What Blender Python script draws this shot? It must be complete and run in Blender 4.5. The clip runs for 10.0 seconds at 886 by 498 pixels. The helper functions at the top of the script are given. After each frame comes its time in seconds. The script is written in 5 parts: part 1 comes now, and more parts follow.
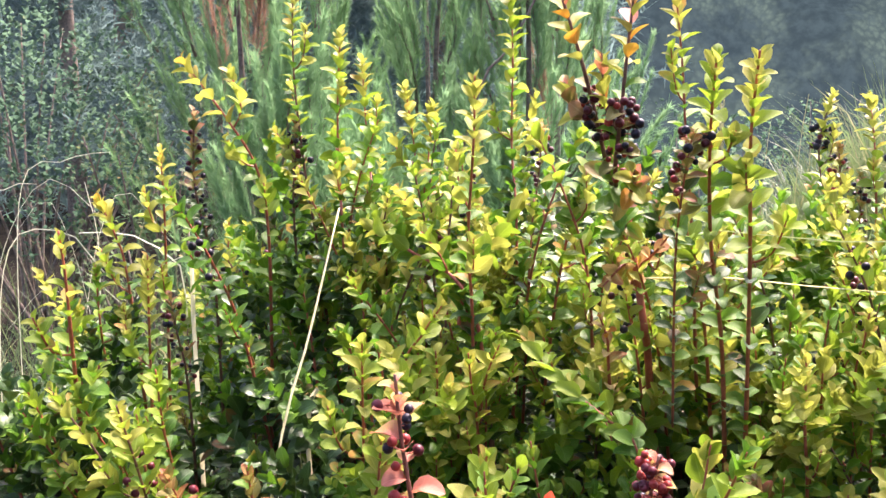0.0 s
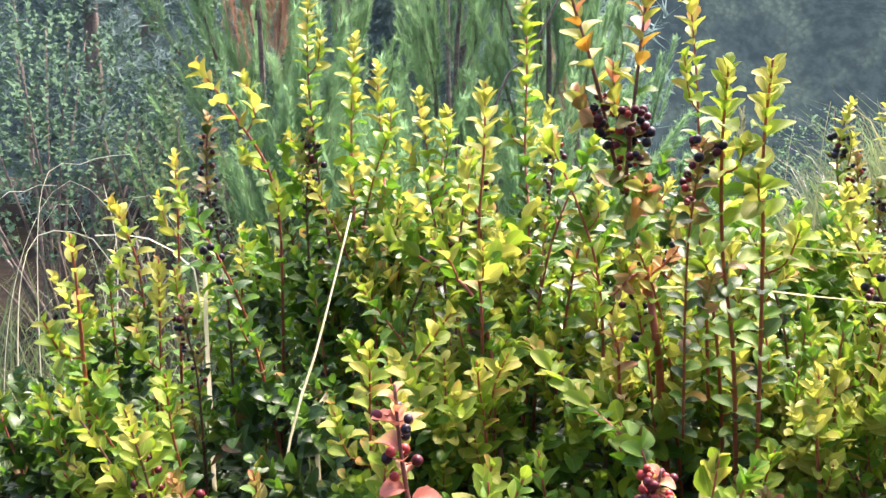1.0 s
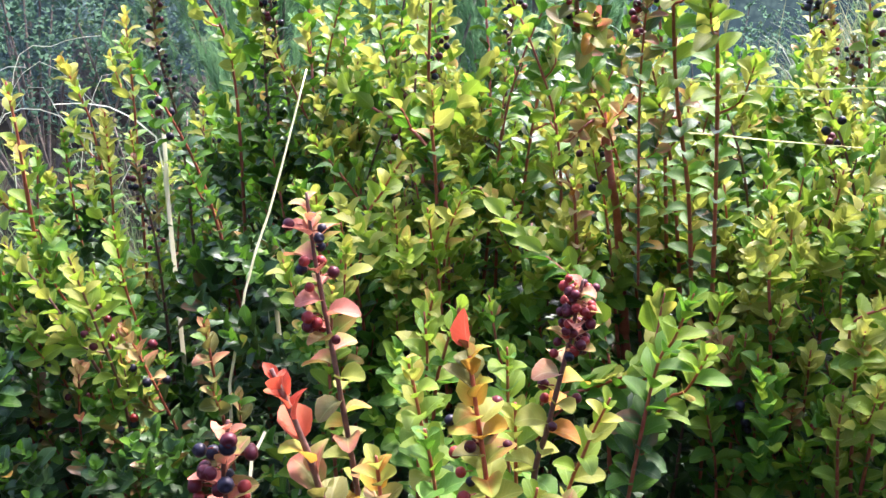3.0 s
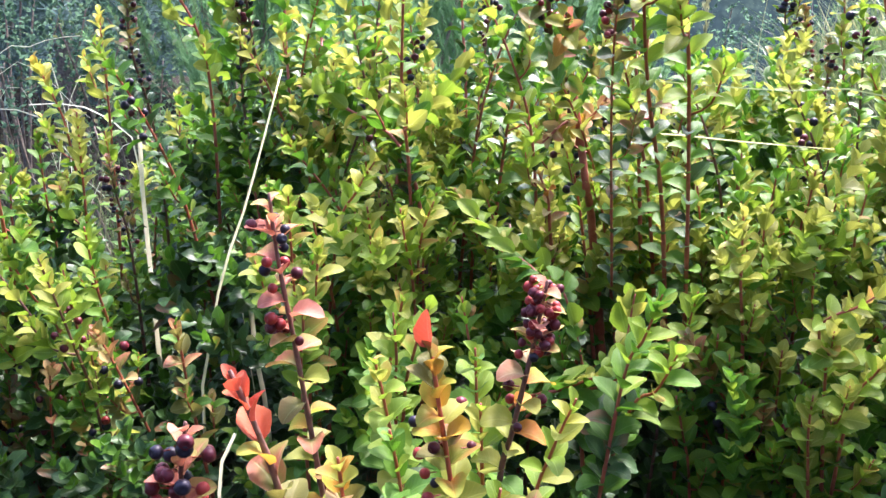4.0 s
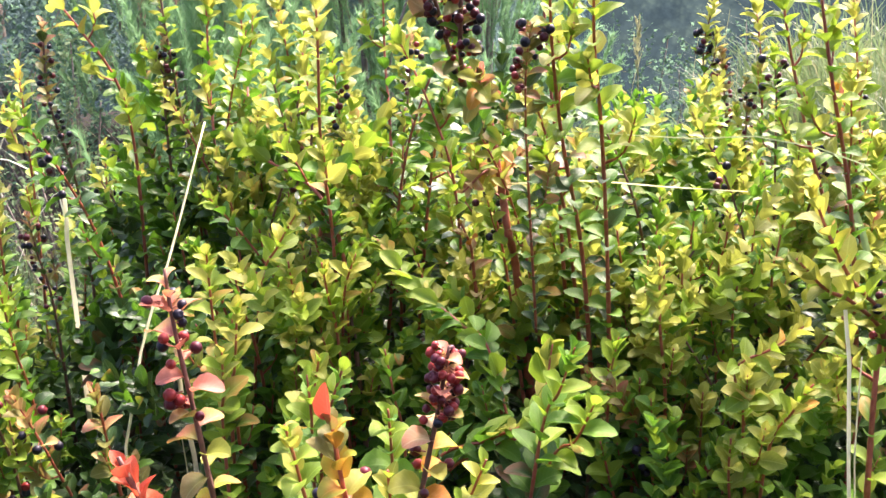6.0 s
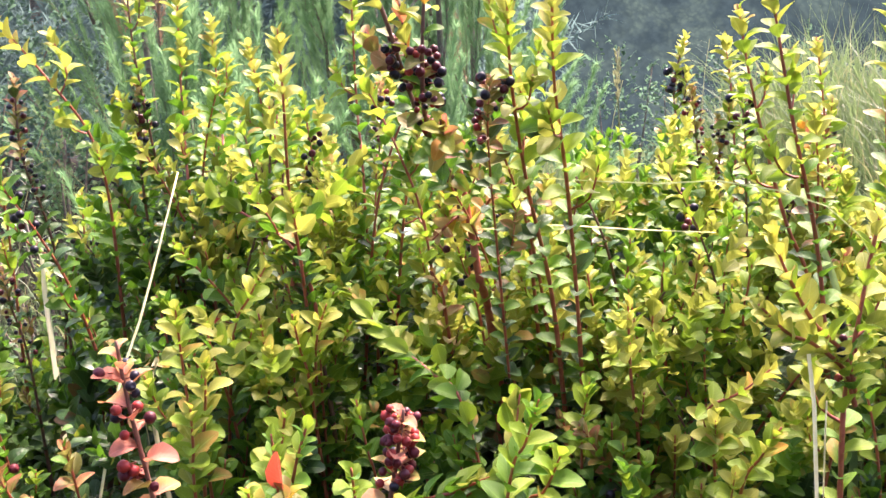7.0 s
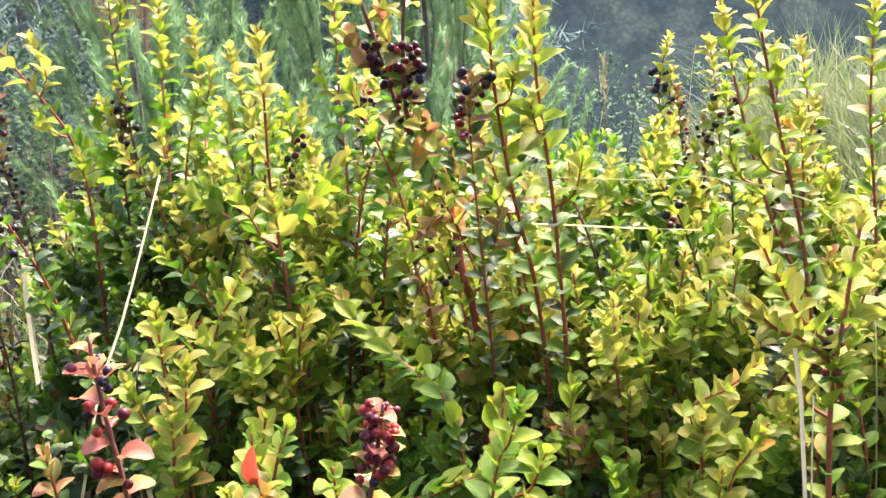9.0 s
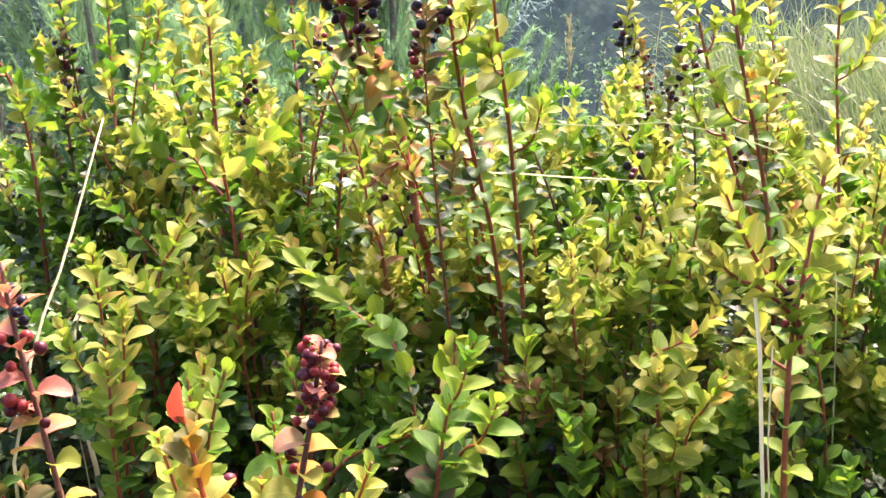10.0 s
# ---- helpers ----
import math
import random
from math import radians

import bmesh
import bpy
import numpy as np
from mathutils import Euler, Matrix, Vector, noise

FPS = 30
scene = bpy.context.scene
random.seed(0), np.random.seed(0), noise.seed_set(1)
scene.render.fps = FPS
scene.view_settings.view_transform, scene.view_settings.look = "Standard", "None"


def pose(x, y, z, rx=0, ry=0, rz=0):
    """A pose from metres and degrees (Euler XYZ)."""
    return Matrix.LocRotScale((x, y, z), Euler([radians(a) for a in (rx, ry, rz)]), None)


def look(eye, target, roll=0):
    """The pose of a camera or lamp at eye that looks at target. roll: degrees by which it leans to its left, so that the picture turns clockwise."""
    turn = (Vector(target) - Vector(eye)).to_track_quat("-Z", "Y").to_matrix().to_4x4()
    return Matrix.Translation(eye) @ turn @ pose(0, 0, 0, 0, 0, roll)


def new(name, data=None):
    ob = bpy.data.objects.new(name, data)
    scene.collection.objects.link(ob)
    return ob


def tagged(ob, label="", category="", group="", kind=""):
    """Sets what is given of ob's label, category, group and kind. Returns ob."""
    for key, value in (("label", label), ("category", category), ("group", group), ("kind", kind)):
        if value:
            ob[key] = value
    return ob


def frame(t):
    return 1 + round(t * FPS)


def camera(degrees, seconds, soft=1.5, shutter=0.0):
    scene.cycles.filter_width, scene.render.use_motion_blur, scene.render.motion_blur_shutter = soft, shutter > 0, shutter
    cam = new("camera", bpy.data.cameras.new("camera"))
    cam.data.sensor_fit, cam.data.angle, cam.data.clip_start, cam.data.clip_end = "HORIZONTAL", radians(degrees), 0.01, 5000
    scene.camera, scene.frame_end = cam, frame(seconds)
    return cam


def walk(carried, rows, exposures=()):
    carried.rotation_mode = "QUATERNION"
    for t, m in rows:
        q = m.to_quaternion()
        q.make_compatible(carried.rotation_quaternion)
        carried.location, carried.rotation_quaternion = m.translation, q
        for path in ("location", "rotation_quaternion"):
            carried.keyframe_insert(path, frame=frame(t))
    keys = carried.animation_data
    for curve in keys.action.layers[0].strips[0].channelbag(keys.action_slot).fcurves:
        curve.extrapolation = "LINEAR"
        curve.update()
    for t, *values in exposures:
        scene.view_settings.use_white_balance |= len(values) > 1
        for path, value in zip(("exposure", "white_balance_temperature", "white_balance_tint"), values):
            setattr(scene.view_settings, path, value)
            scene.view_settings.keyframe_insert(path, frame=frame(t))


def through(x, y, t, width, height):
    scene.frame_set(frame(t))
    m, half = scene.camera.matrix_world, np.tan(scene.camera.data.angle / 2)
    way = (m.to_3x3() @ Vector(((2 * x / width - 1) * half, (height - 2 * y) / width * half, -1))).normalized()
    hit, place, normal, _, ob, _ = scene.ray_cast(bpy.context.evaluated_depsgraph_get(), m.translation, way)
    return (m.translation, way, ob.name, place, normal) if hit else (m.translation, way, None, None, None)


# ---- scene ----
cam = camera(49.8, 10.0)
EXPOSURES = [(0.0, 2.88, 6850, 37), (1.5, 2.83, 6650, 31), (2.5, 2.79, 6100, 30), (4.0, 2.83, 5950, 31), (5.5, 2.96, 6550, 32), (7.0, 3.0, 6950, 37), (10.0, 3.0, 6950, 37)]
PATH = [
    (0, (0.061, 0.012, 1.278), (-0.06, 1.986, 0.981), -1.2),
    (0.5, (0.067, 0.013, 1.279), (-0.086, 1.986, 0.989), -0.8),
    (1, (0.07, 0.016, 1.28), (-0.094, 1.988, 0.992), -0.8),
    (1.5, (0.077, 0.019, 1.276), (-0.087, 1.982, 0.926), -1.0),
    (2, (0.089, 0.025, 1.239), (-0.079, 1.968, 0.799), -1.0),
    (2.5, (0.099, 0.024, 1.234), (-0.067, 1.955, 0.739), -1.4),
    (4, (0.118, 0.026, 1.233), (-0.013, 1.96, 0.741), -1.3),
    (4.5, (0.119, 0.026, 1.242), (0.023, 1.96, 0.74), -1.3),
    (5, (0.127, 0.026, 1.244), (0.055, 1.965, 0.756), -1.5),
    (5.5, (0.135, 0.029, 1.243), (0.086, 1.974, 0.78), -1.8),
    (5.7, (0.138, 0.029, 1.245), (0.098, 1.976, 0.791), -1.9),
    (7, (0.166, 0.029, 1.268), (0.147, 1.992, 0.886), -3.4),
    (7.5, (0.169, 0.034, 1.266), (0.156, 1.997, 0.887), -3.7),
    (8, (0.172, 0.031, 1.266), (0.158, 1.994, 0.886), -4.0),
    (8.5, (0.173, 0.029, 1.264), (0.157, 1.993, 0.887), -4.0),
    (9, (0.171, 0.034, 1.257), (0.173, 2.001, 0.896), -3.8),
    (9.5, (0.175, 0.04, 1.255), (0.216, 2.008, 0.898), -3.6),
    (10, (0.179, 0.057, 1.233), (0.251, 2.01, 0.808), -2.6),
]
walk(cam, [(t, look(eye, target, roll)) for t, eye, target, roll in PATH], EXPOSURES)

# ---- light ----
SUN_AZIMUTH, SUN_HEIGHT = 38.0, 59.0
world = bpy.data.worlds.new("sky")
scene.world = world
world.use_nodes = True
sky = world.node_tree.nodes.new("ShaderNodeTexSky")
sky.sky_type, sky.sun_disc = "NISHITA", False
sky.sun_elevation, sky.sun_rotation = radians(SUN_HEIGHT), radians(SUN_AZIMUTH)
sky.air_density, sky.dust_density, sky.ozone_density = 1.0, 3.0, 1.0
backing = world.node_tree.nodes["Background"]
backing.inputs["Strength"].default_value = 0.115
world.node_tree.links.new(sky.outputs["Color"], backing.inputs["Color"])
sun = new("sun", bpy.data.lights.new("sun", "SUN"))
sun.data.energy, sun.data.angle, sun.data.color = 2.75, radians(18.0), (1.0, 0.95, 0.83)
az, el = radians(SUN_AZIMUTH), radians(SUN_HEIGHT)
sun.matrix_world = look((5 * math.sin(az), 5 * math.cos(az), 1 + 5 * math.tan(el)), (0, 0, 1))


# ---- materials ----
def material(name):
    m = bpy.data.materials.new(name)
    m.use_nodes = True
    nt = m.node_tree
    return m, nt, nt.nodes["Principled BSDF"], nt.nodes["Material Output"]


def mix_rgb(nt, fac, a, b, blend="MIX"):
    n = nt.nodes.new("ShaderNodeMix")
    n.data_type, n.blend_type = "RGBA", blend
    for socket, value in ((n.inputs[0], fac), (n.inputs[6], a), (n.inputs[7], b)):
        if isinstance(value, (int, float)):
            socket.default_value = value
        elif isinstance(value, tuple):
            socket.default_value = (*value, 1)
        else:
            nt.links.new(value, socket)
    return n.outputs[2]


def calc(nt, op, a, b=0.0, c=0.0, clamp=False):
    n = nt.nodes.new("ShaderNodeMath")
    n.operation, n.use_clamp = op, clamp
    for socket, value in zip(n.inputs, (a, b, c)):
        if isinstance(value, (int, float)):
            socket.default_value = value
        else:
            nt.links.new(value, socket)
    return n.outputs[0]


def grain(nt, scale, detail=3.0, rough=0.6, coords="Object"):
    tc = nt.nodes.new("ShaderNodeTexCoord")
    n = nt.nodes.new("ShaderNodeTexNoise")
    n.inputs["Scale"].default_value, n.inputs["Detail"].default_value, n.inputs["Roughness"].default_value = scale, detail, rough
    nt.links.new(tc.outputs[coords], n.inputs["Vector"])
    return n.outputs["Fac"]


def step(nt, value, low, high):
    n = nt.nodes.new("ShaderNodeMapRange")
    n.interpolation_type = "SMOOTHSTEP"
    n.inputs[1].default_value, n.inputs[2].default_value = low, high
    nt.links.new(value, n.inputs[0])
    return n.outputs[0]


def chance(nt, stretch=1.0):
    """One random number a leaf, whether the leaf is an object or an island."""
    a = nt.nodes.new("ShaderNodeObjectInfo").outputs["Random"]
    b = nt.nodes.new("ShaderNodeNewGeometry").outputs["Random Per Island"]
    s = calc(nt, "MULTIPLY_ADD", a, 7.31 * stretch, calc(nt, "MULTIPLY", b, 3.17 * stretch))
    return calc(nt, "FRACT", s)


def bump(nt, bsdf, height, strength, distance):
    n = nt.nodes.new("ShaderNodeBump")
    n.inputs["Strength"].default_value, n.inputs["Distance"].default_value = strength, distance
    nt.links.new(height, n.inputs["Height"])
    nt.links.new(n.outputs[0], bsdf.inputs["Normal"])


def leaf_material(name, low, high, flush, flush_share, back, thin, rough=0.42, blemish=0.5, gloss=0.25):
    """Leathery leaf: colour between low and high leaf by leaf, a flush of a second colour, veins, and light that shines through."""
    m, nt, bsdf, out = material(name)
    r, r2 = chance(nt), chance(nt, 2.7)
    base = mix_rgb(nt, r, low, high)
    uv = nt.nodes.new("ShaderNodeUVMap")
    sep = nt.nodes.new("ShaderNodeSeparateXYZ")
    nt.links.new(uv.outputs[0], sep.inputs[0])
    u, v = sep.outputs[0], sep.outputs[1]
    across = calc(nt, "ABSOLUTE", calc(nt, "SUBTRACT", u, 0.5))
    # flush of colour that begins at the edge and the tip of some leaves
    spread = calc(nt, "ADD", calc(nt, "MULTIPLY", across, 0.9), calc(nt, "MULTIPLY", v, 0.6))
    patch = calc(nt, "ADD", spread, calc(nt, "MULTIPLY", grain(nt, 90, 2), 0.7))
    some = step(nt, r2, 1 - flush_share, 1.0 - flush_share * 0.45)
    base = mix_rgb(nt, calc(nt, "MULTIPLY", step(nt, patch, 0.55, 1.05), some), base, flush)
    # pale midrib and side veins
    rib = calc(nt, "SUBTRACT", 1.0, step(nt, across, 0.012, 0.05))
    wave = calc(nt, "SINE", calc(nt, "MULTIPLY", calc(nt, "SUBTRACT", v, calc(nt, "MULTIPLY", across, 0.55)), 46.0))
    veins = calc(nt, "MAXIMUM", rib, calc(nt, "MULTIPLY", step(nt, wave, 0.8, 1.0), 0.35))
    base = mix_rgb(nt, calc(nt, "MULTIPLY", veins, 0.45), base, tuple(min(1, c * 1.5 + 0.05) for c in high))
    # thin pale margin
    base = mix_rgb(nt, calc(nt, "MULTIPLY", step(nt, across, 0.43, 0.49), 0.28), base, tuple(min(1, c * 1.35 + 0.04) for c in high))
    # small brown blemishes
    spots = calc(nt, "MULTIPLY", step(nt, grain(nt, 260, 2), 0.67, 0.75), blemish)
    base = mix_rgb(nt, spots, base, (0.11, 0.06, 0.025))
    base = mix_rgb(nt, 0.35, base, mix_rgb(nt, grain(nt, 700, 3), (0.55, 0.55, 0.5), (1.0, 1.0, 1.0)), "MULTIPLY")
    nt.links.new(base, bsdf.inputs["Base Color"])
    nt.links.new(calc(nt, "MULTIPLY_ADD", grain(nt, 420, 2), 0.3, rough - 0.12), bsdf.inputs["Roughness"])
    bsdf.inputs["Specular IOR Level"].default_value = gloss
    bump(nt, bsdf, calc(nt, "ADD", calc(nt, "MULTIPLY", veins, -0.6), calc(nt, "MULTIPLY", grain(nt, 500, 2), 0.5)), 0.35, 0.0012)
    shine = nt.nodes.new("ShaderNodeBsdfTranslucent")
    nt.links.new(mix_rgb(nt, 0.55, base, back), shine.inputs["Color"])
    mix = nt.nodes.new("ShaderNodeMixShader")
    mix.inputs[0].default_value = thin
    nt.links.new(bsdf.outputs[0], mix.inputs[1])
    nt.links.new(shine.outputs[0], mix.inputs[2])
    nt.links.new(mix.outputs[0], out.inputs["Surface"])
    return m


MAT = {
    "young": leaf_material("young_leaf", (0.2, 0.25, 0.03), (0.345, 0.355, 0.065), (0.45, 0.24, 0.06), 0.07, (0.43, 0.49, 0.07), 0.43),
    "lime": leaf_material("lime_leaf", (0.125, 0.225, 0.018), (0.22, 0.325, 0.034), (0.42, 0.26, 0.05), 0.04, (0.31, 0.5, 0.03), 0.42),
    "green": leaf_material("green_leaf", (0.036, 0.118, 0.012), (0.11, 0.235, 0.022), (0.42, 0.2, 0.05), 0.03, (0.16, 0.44, 0.02), 0.3),
    # old leaves' dark green, deepened to carry the shade inside the bushes
    "dark": leaf_material("old_shade_leaf", (0.016, 0.052, 0.012), (0.045, 0.108, 0.022), (0.2, 0.1, 0.04), 0.06, (0.12, 0.22, 0.04), 0.08, 0.34, 0.7),
    "yellow": leaf_material("yellow_leaf", (0.38, 0.40, 0.05), (0.46, 0.48, 0.1), (0.58, 0.26, 0.05), 0.16, (0.6, 0.56, 0.06), 0.36),
    "pink": leaf_material("pink_leaf", (0.42, 0.12, 0.08), (0.52, 0.2, 0.13), (0.3, 0.3, 0.07), 0.75, (0.6, 0.2, 0.1), 0.3),
    "red": leaf_material("red_leaf", (0.44, 0.045, 0.03), (0.5, 0.1, 0.045), (0.48, 0.24, 0.06), 0.7, (0.66, 0.09, 0.04), 0.36),
    "orange": leaf_material("orange_leaf", (0.48, 0.15, 0.02), (0.42, 0.27, 0.03), (0.28, 0.34, 0.04), 0.8, (0.6, 0.28, 0.03), 0.36),
    "cream": leaf_material("cream_leaf", (0.38, 0.28, 0.12), (0.46, 0.33, 0.17), (0.46, 0.19, 0.1), 0.45, (0.55, 0.38, 0.16), 0.3),
    "bronze": leaf_material("bronze_leaf", (0.125, 0.14, 0.03), (0.19, 0.18, 0.045), (0.34, 0.11, 0.06), 0.5, (0.34, 0.3, 0.06), 0.32),
    "tan": leaf_material("withered_leaf", (0.42, 0.31, 0.12), (0.52, 0.4, 0.17), (0.36, 0.13, 0.06), 0.4, (0.6, 0.36, 0.12), 0.3, 0.6),
    # dark blue-green: shade and mist are put into this leaf colour
    "far": leaf_material("shade_shrub_leaf", (0.016, 0.046, 0.034), (0.036, 0.08, 0.046), (0.2, 0.14, 0.06), 0.03, (0.16, 0.3, 0.18), 0.5, 0.9, 0.3, 0.03),
    "broom": leaf_material("broom_leaf", (0.10, 0.16, 0.085), (0.17, 0.24, 0.12), (0.3, 0.2, 0.1), 0.05, (0.2, 0.32, 0.12), 0.3, 0.85, 0.5, 0.05),
}


def plain_material(name, low, high, scale, rough, bump_depth=0.0, through=None, spec=0.4, thin=0.35):
    m, nt, bsdf, out = material(name)
    g = grain(nt, scale, 4)
    base = mix_rgb(nt, step(nt, g, 0.3, 0.7), low, high)
    base = mix_rgb(nt, calc(nt, "MULTIPLY", chance(nt), 0.4), base, tuple(0.6 * c for c in low))
    nt.links.new(base, bsdf.inputs["Base Color"])
    bsdf.inputs["Roughness"].default_value = rough
    bsdf.inputs["Specular IOR Level"].default_value = spec
    if bump_depth:
        bump(nt, bsdf, grain(nt, scale * 2.5, 4), 0.6, bump_depth)
    if through:
        shine = nt.nodes.new("ShaderNodeBsdfTranslucent")
        nt.links.new(mix_rgb(nt, 0.5, base, through), shine.inputs["Color"])
        mix = nt.nodes.new("ShaderNodeMixShader")
        mix.inputs[0].default_value = thin
        nt.links.new(bsdf.outputs[0], mix.inputs[1])
        nt.links.new(shine.outputs[0], mix.inputs[2])
        nt.links.new(mix.outputs[0], out.inputs["Surface"])
    return m


RED_BARK = plain_material("red_bark", (0.26, 0.055, 0.03), (0.38, 0.1, 0.055), 160, 0.5, 0.0006)
BROWN_BARK = plain_material("brown_bark", (0.10, 0.042, 0.03), (0.18, 0.08, 0.05), 180, 0.6, 0.0008)
GREY_BARK = plain_material("grey_bark", (0.09, 0.07, 0.055), (0.22, 0.18, 0.14), 60, 0.8, 0.002)
STRAW = plain_material("straw", (0.76, 0.73, 0.45), (0.85, 0.83, 0.58), 60, 0.45, 0.0003, (0.9, 0.83, 0.56), 0.3, 0.6)
GREEN_STRAW = plain_material("green_straw", (0.4, 0.48, 0.2), (0.55, 0.6, 0.34), 60, 0.45, 0.0003, (0.5, 0.6, 0.2))
GRASS_BLADE = plain_material("grass_blade", (0.13, 0.22, 0.07), (0.2, 0.3, 0.11), 60, 0.5, 0.0003, (0.3, 0.44, 0.14))
PALE_BLADE = plain_material("pale_blade", (0.56, 0.6, 0.42), (0.7, 0.7, 0.54), 60, 0.45, 0.0003, (0.6, 0.62, 0.4))
GRASS = plain_material("grass", (0.05, 0.1, 0.04), (0.115, 0.18, 0.07), 3, 0.5, 0, (0.26, 0.38, 0.13))
DRY_GRASS = plain_material("dry_grass", (0.16, 0.18, 0.085), (0.27, 0.27, 0.14), 3, 0.55, 0, (0.38, 0.4, 0.18))
NEEDLE = plain_material("pine_needle", (0.09, 0.225, 0.085), (0.16, 0.34, 0.13), 5, 0.9, 0, (0.3, 0.5, 0.26), 0.05, 0.5)
# darker and bluer than the near needles: distant haze put into the colour
HAZE_NEEDLE = plain_material("far_haze_needle", (0.06, 0.11, 0.105), (0.09, 0.15, 0.135), 2, 0.9, 0, (0.2, 0.32, 0.3), 0.05, 0.5)
BROWN_NEEDLE = plain_material("brown_needle", (0.28, 0.18, 0.125), (0.36, 0.24, 0.17), 5, 0.9, 0, (0.42, 0.24, 0.14), 0.1)
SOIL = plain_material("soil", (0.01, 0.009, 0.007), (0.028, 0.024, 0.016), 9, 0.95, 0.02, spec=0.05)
TURF = plain_material("turf", (0.02, 0.036, 0.014), (0.055, 0.08, 0.03), 4, 0.95, 0.05, spec=0.03)


def berry_material(name, low, high, bloom):
    m, nt, bsdf, out = material(name)
    base = mix_rgb(nt, chance(nt), low, high)
    dusty = step(nt, grain(nt, 130, 3), 0.45, 0.75)
    base = mix_rgb(nt, calc(nt, "MULTIPLY", dusty, bloom), base, (0.13, 0.14, 0.2))
    nt.links.new(base, bsdf.inputs["Base Color"])
    nt.links.new(calc(nt, "MULTIPLY_ADD", dusty, 0.25, 0.4), bsdf.inputs["Roughness"])
    bsdf.inputs["Specular IOR Level"].default_value = 0.28
    return m


BERRY = {
    "black": berry_material("black_berry", (0.005, 0.005, 0.01), (0.012, 0.009, 0.018), 0.1),
    "dark": berry_material("dark_red_berry", (0.05, 0.006, 0.01), (0.1, 0.01, 0.014), 0.04),
    "red": berry_material("red_berry", (0.2, 0.016, 0.014), (0.27, 0.03, 0.02), 0.02),
}


# ---- building helpers ----
WORLD = {}


def place(ob, m, parent=None):
    """Puts ob at the world pose m, under parent."""
    if parent:
        ob.parent = parent
        ob.matrix_basis = WORLD[parent].inverted() @ m
    else:
        ob.matrix_basis = m
    WORLD[ob] = m
    return ob


def mesh_of(name, verts, faces, materials, slots=None, uvs=None, smooth=True):
    me = bpy.data.meshes.new(name)
    me.from_pydata([tuple(v) for v in verts], [], [tuple(f) for f in faces])
    for m in materials:
        me.materials.append(m)
    if slots is not None:
        me.polygons.foreach_set("material_index", np.asarray(slots, dtype=np.int32))
    if smooth:
        me.polygons.foreach_set("use_smooth", np.ones(len(me.polygons), dtype=bool))
    if uvs is not None:
        layer = me.uv_layers.new(name="UVMap")
        loops = np.zeros(len(me.loops), dtype=np.int32)
        me.loops.foreach_get("vertex_index", loops)
        layer.data.foreach_set("uv", np.asarray(uvs, dtype=np.float32)[loops].ravel())
    return me


def smooth_line(points, count):
    """A Catmull-Rom line through the points, count + 1 of them at even steps."""
    p = [Vector(q) for q in points]
    p = [2 * p[0] - p[1]] + p + [2 * p[-1] - p[-2]]
    dense = []
    for i in range(1, len(p) - 2):
        for k in range(12):
            t = k / 12
            dense.append(0.5 * (2 * p[i] + (p[i + 1] - p[i - 1]) * t + (2 * p[i - 1] - 5 * p[i] + 4 * p[i + 1] - p[i + 2]) * t * t
                                + (3 * p[i] - p[i - 1] - 3 * p[i + 1] + p[i + 2]) * t ** 3))
    dense.append(p[-2])
    lengths = [0.0]
    for a, b in zip(dense, dense[1:]):
        lengths.append(lengths[-1] + (b - a).length)
    line, j = [], 0
    for k in range(count + 1):
        want = lengths[-1] * k / count
        while j < len(dense) - 2 and lengths[j + 1] < want:
            j += 1
        f = (want - lengths[j]) / max(1e-9, lengths[j + 1] - lengths[j])
        line.append(dense[j].lerp(dense[j + 1], min(1, max(0, f))))
    return line, lengths[-1]


def frame_at(line, i):
    a, b = line[max(0, i - 1)], line[min(len(line) - 1, i + 1)]
    t = (b - a).normalized()
    side = t.cross(Vector((0.31, -0.95, 0.05))).normalized()
    return t, side, t.cross(side)


def tube(line, radii, sides=6, knobs=0.0, rng=random):
    verts, faces = [], []
    for i, p in enumerate(line):
        t, a, b = frame_at(line, i)
        r = radii[i] * (1 + knobs * (rng.random() - 0.4))
        for k in range(sides):
            ang = 2 * math.pi * k / sides
            verts.append(p + r * (math.cos(ang) * a + math.sin(ang) * b))
    n = len(line)
    for i in range(n - 1):
        for k in range(sides):
            k2 = (k + 1) % sides
            faces.append((i * sides + k, i * sides + k2, (i + 1) * sides + k2, (i + 1) * sides + k))
    faces.append(tuple(range(sides))[::-1])
    faces.append(tuple((n - 1) * sides + k for k in range(sides)))
    return verts, faces


def blade_strip(line, widths, facing, fold=0.3):
    """A flat, channelled blade of grass along a line."""
    verts, faces = [], []
    for i, p in enumerate(line):
        t = frame_at(line, i)[0]
        side = t.cross(facing).normalized()
        up = side.cross(t)
        for s, h in ((-1, fold), (-0.5, fold * 0.3), (0, 0), (0.5, fold * 0.3), (1, fold)):
            verts.append(p + side * s * widths[i] / 2 + up * h * widths[i] / 2)
    for i in range(len(line) - 1):
        a, b = 5 * i, 5 * i + 5
        for k in range(4):
            faces.append((a + k, a + k + 1, b + k + 1, b + k))
    return verts, faces


# ---- leaves ----
FINE_ROWS = (0, 0.08, 0.26, 0.47, 0.68, 0.85, 0.95, 1)
ROUGH_ROWS = (0, 0.12, 0.38, 0.68, 0.9, 1)


